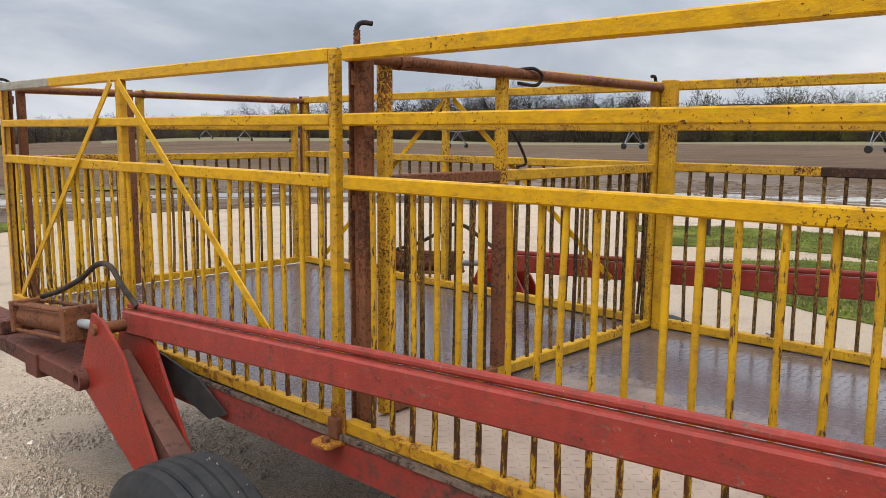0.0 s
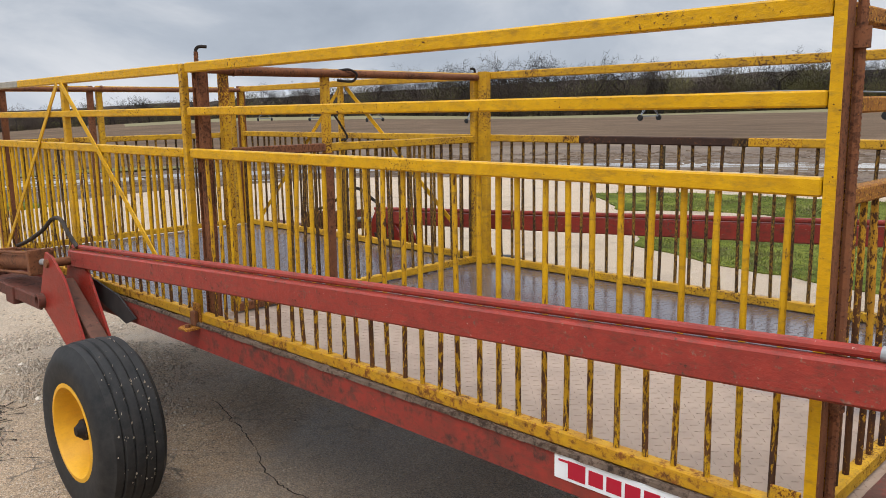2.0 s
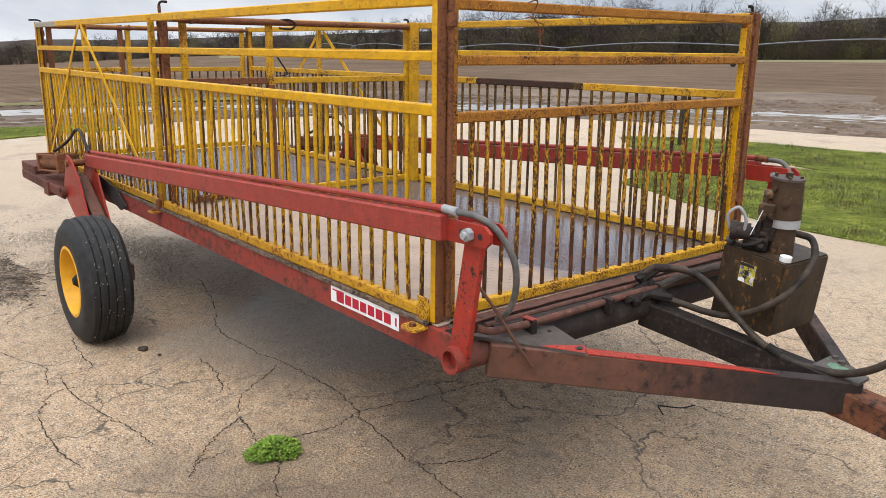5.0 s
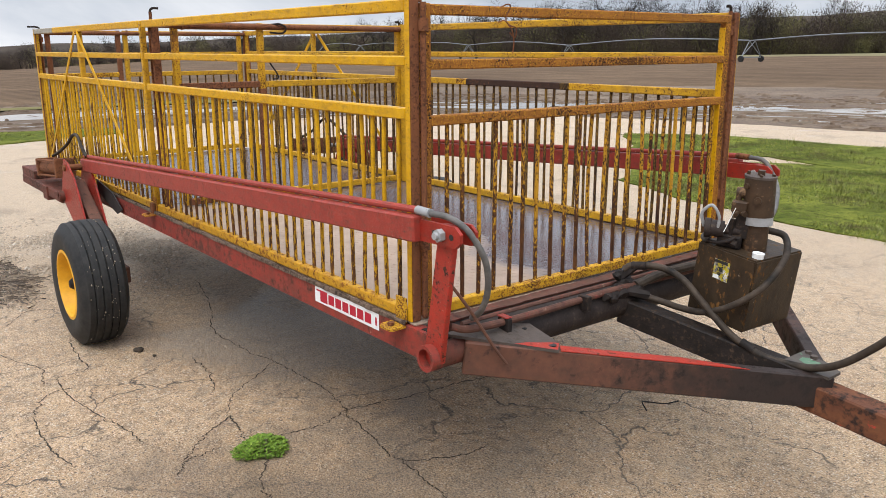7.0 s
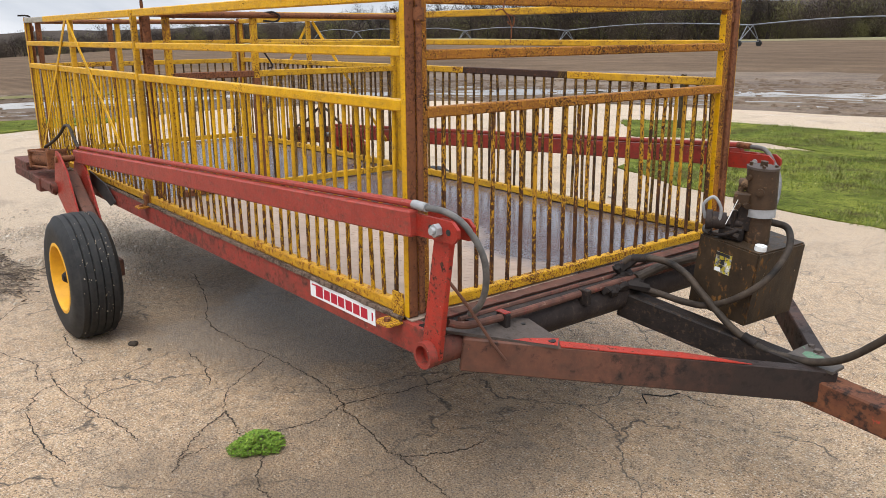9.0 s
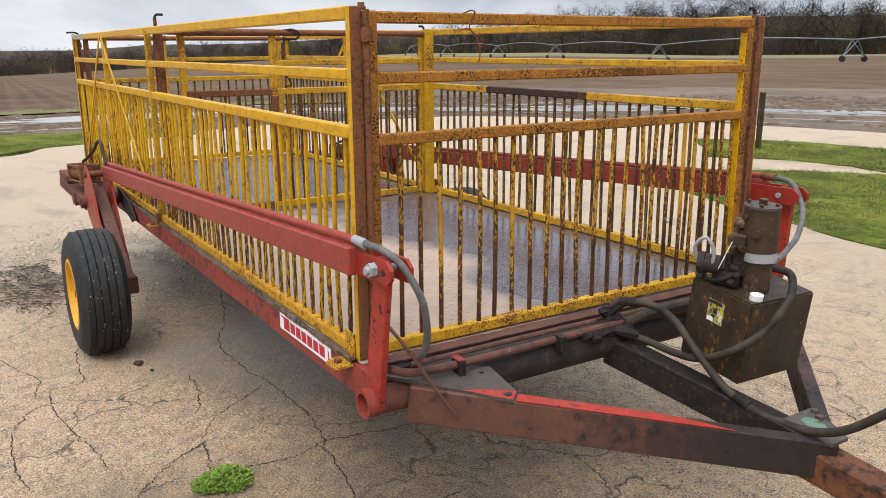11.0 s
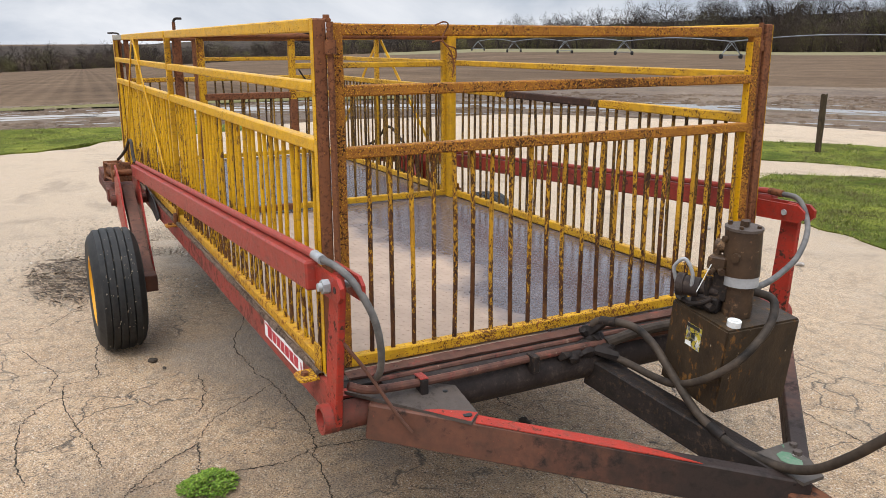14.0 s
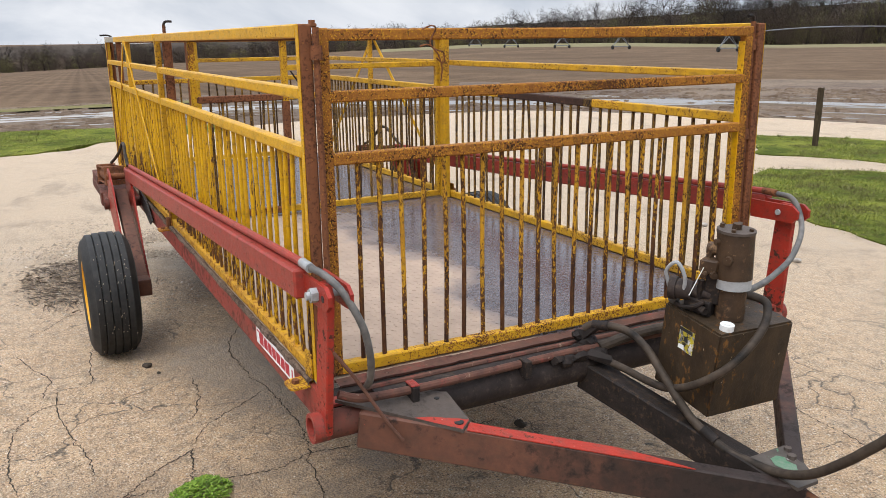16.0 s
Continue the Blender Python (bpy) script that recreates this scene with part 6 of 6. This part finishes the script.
def litter():
    rng = random.Random(29)
    verts, faces = [], []
    for _ in range(1100):
        u, r = rng.uniform(0, 6.28), math.sqrt(rng.random()) * rng.choice((1, 1, 1.25))
        r *= 1 + 0.5 * noise.noise(Vector((2 * math.cos(u), 2 * math.sin(u), 3)))
        px, py = -4.5 + 0.62 * r * math.cos(u), -0.60 + 0.24 * r * math.sin(u)
        a, l = 0.35 + 0.5 * math.sin(px * 7) + rng.gauss(0, 0.45), rng.uniform(0.03, 0.11)
        z = 0.004 + rng.uniform(0.0, 0.03) * max(0.0, 1 - r * r)
        dx, dy = math.cos(a) * l, math.sin(a) * l
        w = rng.uniform(0.0012, 0.0026)
        k = len(verts)
        verts += [(px, py - w, z), (px, py + w, z + 0.001), (px + dx, py + dy + w, z + rng.uniform(0, 0.012)), (px + dx, py + dy - w, z + 0.002)]
        faces.append((k, k + 1, k + 2, k + 3))
    tagged(settle(raw("straw_heap", verts, faces, HAY)), "flat heap of wet dark straw on the concrete", "straw", kind="stuff")
    # small stones and grit
    verts, faces = [], []
    for i in range(21500):
        if i < 16000:
            px, py = -4.95 + rng.gauss(0, 0.62), 0.10 + rng.gauss(0, 0.45)
            if noise.noise(Vector((px * 2.2, py * 2.2, 4))) < rng.uniform(-0.30, 0.15):
                continue
        elif i < 17700:
            px, py = -3.2 + rng.gauss(0, 1.1), -0.1 + rng.gauss(0, 0.7)
        else:
            px, py = rng.uniform(-11, 2.5), rng.uniform(-2.2, 5.3)
        q = rng.uniform(0.002, 0.006) * (1.7 if rng.random() < 0.08 else 1) * (rng.choice((1.2, 1.6, 2.4)) if i < 16000 else 1)
        k = len(verts)
        for vx, vy, vz in ((-1, -0.8, 0), (1, -0.6, 0), (0.1, 1, 0), (0.1, 0.05, 0.9)):
            verts.append((px + q * (vx + rng.gauss(0, 0.2)), py + q * (vy + rng.gauss(0, 0.2)), q * vz))
        faces += [(k, k + 1, k + 3), (k + 1, k + 2, k + 3), (k + 2, k, k + 3)]
    tagged(settle(raw("grit", verts, faces, GRIT)), "loose grit and crumbs of mud on the concrete", "gravel", kind="stuff")
    verts, faces = [], []
    for _ in range(5500):
        px, py = -4.95 + rng.gauss(0, 0.65), 0.10 + rng.gauss(0, 0.48)
        if noise.noise(Vector((px * 2.2, py * 2.2, 4))) < rng.uniform(-0.40, 0.20):
            continue
        q = rng.uniform(0.003, 0.010)
        k = len(verts)
        for vx, vy, vz in ((-1, -0.8, 0), (1, -0.6, 0), (0.1, 1, 0), (0.1, 0.05, 0.6)):
            verts.append((px + q * (vx + rng.gauss(0, 0.25)), py + q * (vy + rng.gauss(0, 0.25)), 0.0005 + q * vz))
        faces += [(k, k + 1, k + 3), (k + 1, k + 2, k + 3), (k + 2, k, k + 3)]
    tagged(settle(raw("mud_crumbs", verts, faces, CRUMB)), "dark wet crumbs of mud among the gravel", "mud", kind="stuff")
    for x, y, r, mat in ((-2.33, -0.24, 0.028, CRACK), (-2.18, -0.20, 0.013, CRACK), (-0.60, 1.16, 0.026, CRACK), (-3.2, 4.9, 0.03, STONE), (-2.2, 4.2, 0.022, STONE), (-1.9, 4.6, 0.026, STONE), (-1.2, 3.6, 0.02, STONE)):
        bm = B()
        bmesh.ops.create_icosphere(bm, subdivisions=2, radius=r, matrix=Matrix.Translation((x, y, r * 0.35)) @ Matrix.Diagonal((1.3, 0.9, 0.6, 1)))
        for v in bm.verts:
            v.co += Vector((1, 1, 1)) * r * 0.4 * noise.noise(v.co * 30 + Vector((x, y, 0)))
        if mat is CRACK:
            tagged(settle(link_mesh("mud_clod", bm, mat)), "dark clod of mud on the concrete", "clod", "mud clods")
        else:
            tagged(link_mesh("stone", bm, mat), "pale loose stone on the concrete", "stone", "loose stones")
    bm = B()
    hose(bm, [(0.07, 1.27, 0.02), (0.02, 1.30, 0.035), (0.0, 1.36, 0.012), (0.06, 1.42, 0.008), (0.08, 1.50, 0.006)], 0.003, 6, 6)
    tagged(settle(link_mesh("twig", bm, GREASE)), "thin dark bent twig lying on the concrete", "twig")


litter()


def fence_post(x, y, h, lean):
    bm = B()
    prev = None
    n = 10
    for i in range(7):
        z = -0.1 + (h + 0.1) * i / 6
        r = 0.048 + 0.005 * noise.noise(Vector((x, y, i * 1.7)))
        loop = [bm.verts.new((x + lean * z + r * math.cos(6.2832 * k / n), y + r * math.sin(6.2832 * k / n), z + (0.02 * math.sin(k) if i == 6 else 0))) for k in range(n)]
        if prev:
            for k in range(n):
                bm.faces.new((prev[k], prev[(k + 1) % n], loop[(k + 1) % n], loop[k]))
        prev = loop
    bm.faces.new(prev)
    tagged(link_mesh("fence_post", bm, POST_WOOD), "dark weathered round fence post standing in the grass", "post")


fence_post(-6.41, 10.5, 0.92, 0.01)


# ---- the far side of the field ----
def irrigation_pivot():
    spots = [(16, 128), (31, 155), (43, 190), (50, 230), (54, 262), (57.5, 290), (60, 330)]
    pts = []
    for az, d in spots:
        d *= 0.8
        x, y = -d * math.sin(radians(az)), d * math.cos(radians(az))
        pts.append(Vector((x, y, terrain(x, y))))
    d0 = (pts[1] - pts[0]).normalized()
    pts = [pts[0] - d0 * 48 + Vector((0, 0, 0.3))] + pts
    root = tagged(new("irrigation_pivot"), "long wheeled irrigation boom standing across the brown field", "irrigation")
    for i, p in enumerate(pts):
        f = (pts[min(i + 1, len(pts) - 1)] - pts[max(i - 1, 0)])
        f.z = 0
        f.normalize()
        s = Vector((-f.y, f.x, 0))
        u = Vector((0, 0, 1))
        bm = B()
        top = p + u * 2.9
        for k in (1, -1):
            for w in (1, -1):
                rod(bm, p + s * (k * 2.0) + u * 0.7, top + f * (0.5 * w), 0.06, 5)
        beam(bm, p - s * 2.1 + u * 0.65, p + s * 2.1 + u * 0.65, 0.14, 0.16, 0)
        tower = part("tower", bm, GALV, root, "A-shaped steel tower on two wheels")
        for k in (1, -1):
            bm = B()
            c = p + s * (k * 2.05) + u * 0.43
            rod(bm, c - f * 0.0 - s * 0.13, c + s * 0.13, 0.44, 16)
            part("wheel", bm, RUBBER, tower)
    for a, b in zip(pts, pts[1:]):
        bm = B()
        u = Vector((0, 0, 2.95))
        mid = (a + b) / 2 + Vector((0, 0, 3.6))
        q1 = a * 0.75 + b * 0.25 + Vector((0, 0, 3.4))
        q3 = a * 0.25 + b * 0.75 + Vector((0, 0, 3.4))
        hose(bm, [a + u, q1, mid, q3, b + u], 0.09, 6, 4)
        part("span_pipe", bm, GALV, root, "thin arched steel pipe between two towers")


irrigation_pivot()


def tree_shape(rng, height):
    """Vertices and faces of one bare tree: trunk, limbs and fine twigs as three-sided tapered sticks."""
    verts, faces = [], []

    def stick(p, q, r0, r1, n=3):
        d = (q - p)
        if d.length < 1e-6:
            return
        a = d.normalized().orthogonal().normalized()
        b = d.normalized().cross(a)
        k = len(verts)
        for c, r in ((p, r0), (q, r1)):
            for j in range(n):
                t = 6.2832 * j / n
                verts.append(c + a * (r * math.cos(t)) + b * (r * math.sin(t)))
        for j in range(n):
            faces.append((k + j, k + (j + 1) % n, k + n + (j + 1) % n, k + n + j))

    def grow(p, d, length, r, level):
        segs = 3 if level < 2 else 2
        for i in range(segs):
            d = (d + Vector((rng.gauss(0, 0.13), rng.gauss(0, 0.13), rng.gauss(0.03, 0.08)))).normalized()
            q = p + d * (length / segs)
            stick(p, q, r, r * 0.78, 5 if level == 0 else 3)
            r *= 0.78
            p = q
            if level < 4 and (i or level):
                for _ in range(2 if level < 3 else 3):
                    side = d.orthogonal().normalized()
                    side.rotate(Matrix.Rotation(rng.uniform(0, 6.28), 3, d))
                    nd2 = (d * rng.uniform(0.5, 0.9) + side * rng.uniform(0.5, 0.95)).normalized()
                    grow(p, nd2, length * rng.uniform(0.5, 0.72), max(r * 0.6, 0.012), level + 1)

    grow(Vector((0, 0, -0.3)), Vector((0, 0, 1)), height * 0.42, height * 0.028, 0)
    return np.array([tuple(v) for v in verts]), faces


def build_woods():
    rng = random.Random(41)
    kinds = [tree_shape(random.Random(60 + k), 1.0 * 10) for k in range(4)]
    for v, f in kinds:
        v *= 10.0 / v[:, 2].max()
    verts, faces, total = [], [], 0
    for az10 in range(-20, 1120, 9):
        for _row in range(2):
            az = az10 / 10 + rng.uniform(-0.4, 0.4)
            a = min(max(az, 0), 110)
            d = float(np.interp(a, AZ, TREE_R)) * rng.uniform(1.0, 1.12)
            base, top = float(np.interp(a, AZ, BASE)), float(np.interp(a, AZ, TOP))
            h = (base + top) * d * rng.uniform(0.6, 1.15)
            v, f = rng.choice(kinds)
            x, y = -d * math.sin(radians(az)), d * math.cos(radians(az))
            t = rng.uniform(0, 6.28)
            c, s = math.cos(t), math.sin(t)
            wide = rng.uniform(0.9, 1.3)
            m = np.empty_like(v)
            m[:, 0] = x + (v[:, 0] * c - v[:, 1] * s) * h / 10 * wide
            m[:, 1] = y + (v[:, 0] * s + v[:, 1] * c) * h / 10 * wide
            m[:, 2] = terrain(x, y) + v[:, 2] * h / 10
            verts.append(m)
            faces += [tuple(i + total for i in q) for q in f]
            total += len(v)
    allv = np.concatenate(verts)
    me = bpy.data.meshes.new("bare_woods")
    me.from_pydata(allv.tolist(), [], faces)
    me.materials.append(BARK)
    tagged(new("bare_woods", me), "line of bare leafless trees beyond the field", "trees", kind="stuff")
    # brush and crowns of fine twigs, clump by clump
    g = np.random.default_rng(7)
    clumps, per = 2300, 420
    az = np.where(g.random(clumps) < 0.5, g.uniform(2, 48, clumps), g.uniform(48, 104, clumps))
    d = np.interp(az, AZ, TREE_R) * g.uniform(1.0, 1.15, clumps)
    full = (np.interp(az, AZ, BASE) + np.interp(az, AZ, TOP)) * d
    tall = full * np.where(g.random(clumps) < 0.45, g.uniform(0.2, 0.45, clumps), g.uniform(0.55, 0.92, clumps)) * (0.88 + 0.14 * np.sin(az * 1.3) + 0.1 * np.sin(az * 3.7))
    wide = np.clip(tall * g.uniform(0.35, 0.75, clumps), 2.0, 6.5)
    cx, cy = -d * np.sin(np.radians(az)), d * np.cos(np.radians(az))
    cz = np.array([terrain(p, q) for p, q in zip(cx, cy)])
    n = clumps * per
    k = np.repeat(np.arange(clumps), per)
    u = g.normal(size=(n, 3))
    u /= np.linalg.norm(u, axis=1, keepdims=True)
    rad = g.random(n) ** 0.5
    px = cx[k] + u[:, 0] * rad * wide[k]
    py = cy[k] + u[:, 1] * rad * wide[k]
    pz = cz[k] + tall[k] * np.clip(0.46 + 0.52 * u[:, 2] * rad, 0.0, 1.0)
    dirs = np.stack([u[:, 0] * 0.7, u[:, 1] * 0.7, np.abs(u[:, 2]) * 0.4 + 0.75], 1) + g.normal(0, 0.35, (n, 3))
    dirs /= np.linalg.norm(dirs, axis=1, keepdims=True)
    ln = g.uniform(0.3, 1.0, n)[:, None] * np.clip(tall[k] / 8, 0.5, 1.3)[:, None]
    t = g.uniform(0, 6.28, n)
    w = (g.uniform(0.035, 0.10, n))[:, None] * np.stack([np.cos(t), np.sin(t), 0.2 * np.sin(3 * t)], 1)
    p = np.stack([px, py, pz], 1)
    V = np.stack([p - w, p + w, p + dirs * ln], 1).reshape(-1, 3)
    F = np.arange(3 * n).reshape(-1, 3)
    me = bpy.data.meshes.new("undergrowth")
    me.from_pydata(V.tolist(), [], F.tolist())
    me.materials.append(BRUSH)
    me.materials.append(BRUSH_GREEN)
    budding = (g.random(clumps) < np.interp(az, (10, 26, 40), (0.55, 0.4, 0.15))).astype(np.int32)
    me.polygons.foreach_set("material_index", budding[k])
    tagged(new("undergrowth", me), "dense grey-brown brush and fine twigs of bare trees", "brush", kind="stuff")


build_woods()


def far_hills():
    """A low hazy ridge beyond the woods."""
    verts, faces = [], []
    n = 160
    for k in range(n + 1):
        az = -40 + 190 * k / n
        a = min(max(az, 0), 110)
        d = 900.0
        e = float(np.interp(a, (0, 20, 40, 55, 70, 85, 110), (0.034, 0.036, 0.030, 0.018, 0.008, -0.001, -0.002)))
        h = e * d + 3.0 * noise.noise(Vector((az * 0.15, 0, 0))) + 1.5 * noise.noise(Vector((az * 0.6, 0, 4)))
        for r, z in ((d - 380, -12.0), (d - 120, 0.75 * h), (d, h + EYE_Z), (d + 400, -10)):
            verts.append((-r * math.sin(radians(az)), r * math.cos(radians(az)), z))
    for k in range(n):
        for j in range(3):
            i = 4 * k + j
            faces.append((i, i + 4, i + 5, i + 1))
    ob = raw("backdrop", verts, faces, EVERGREEN)
    shade_smooth(tagged(ob, "low hazy scrub-covered ridge on the horizon", "hills", kind="structure"), 80)


far_hills()
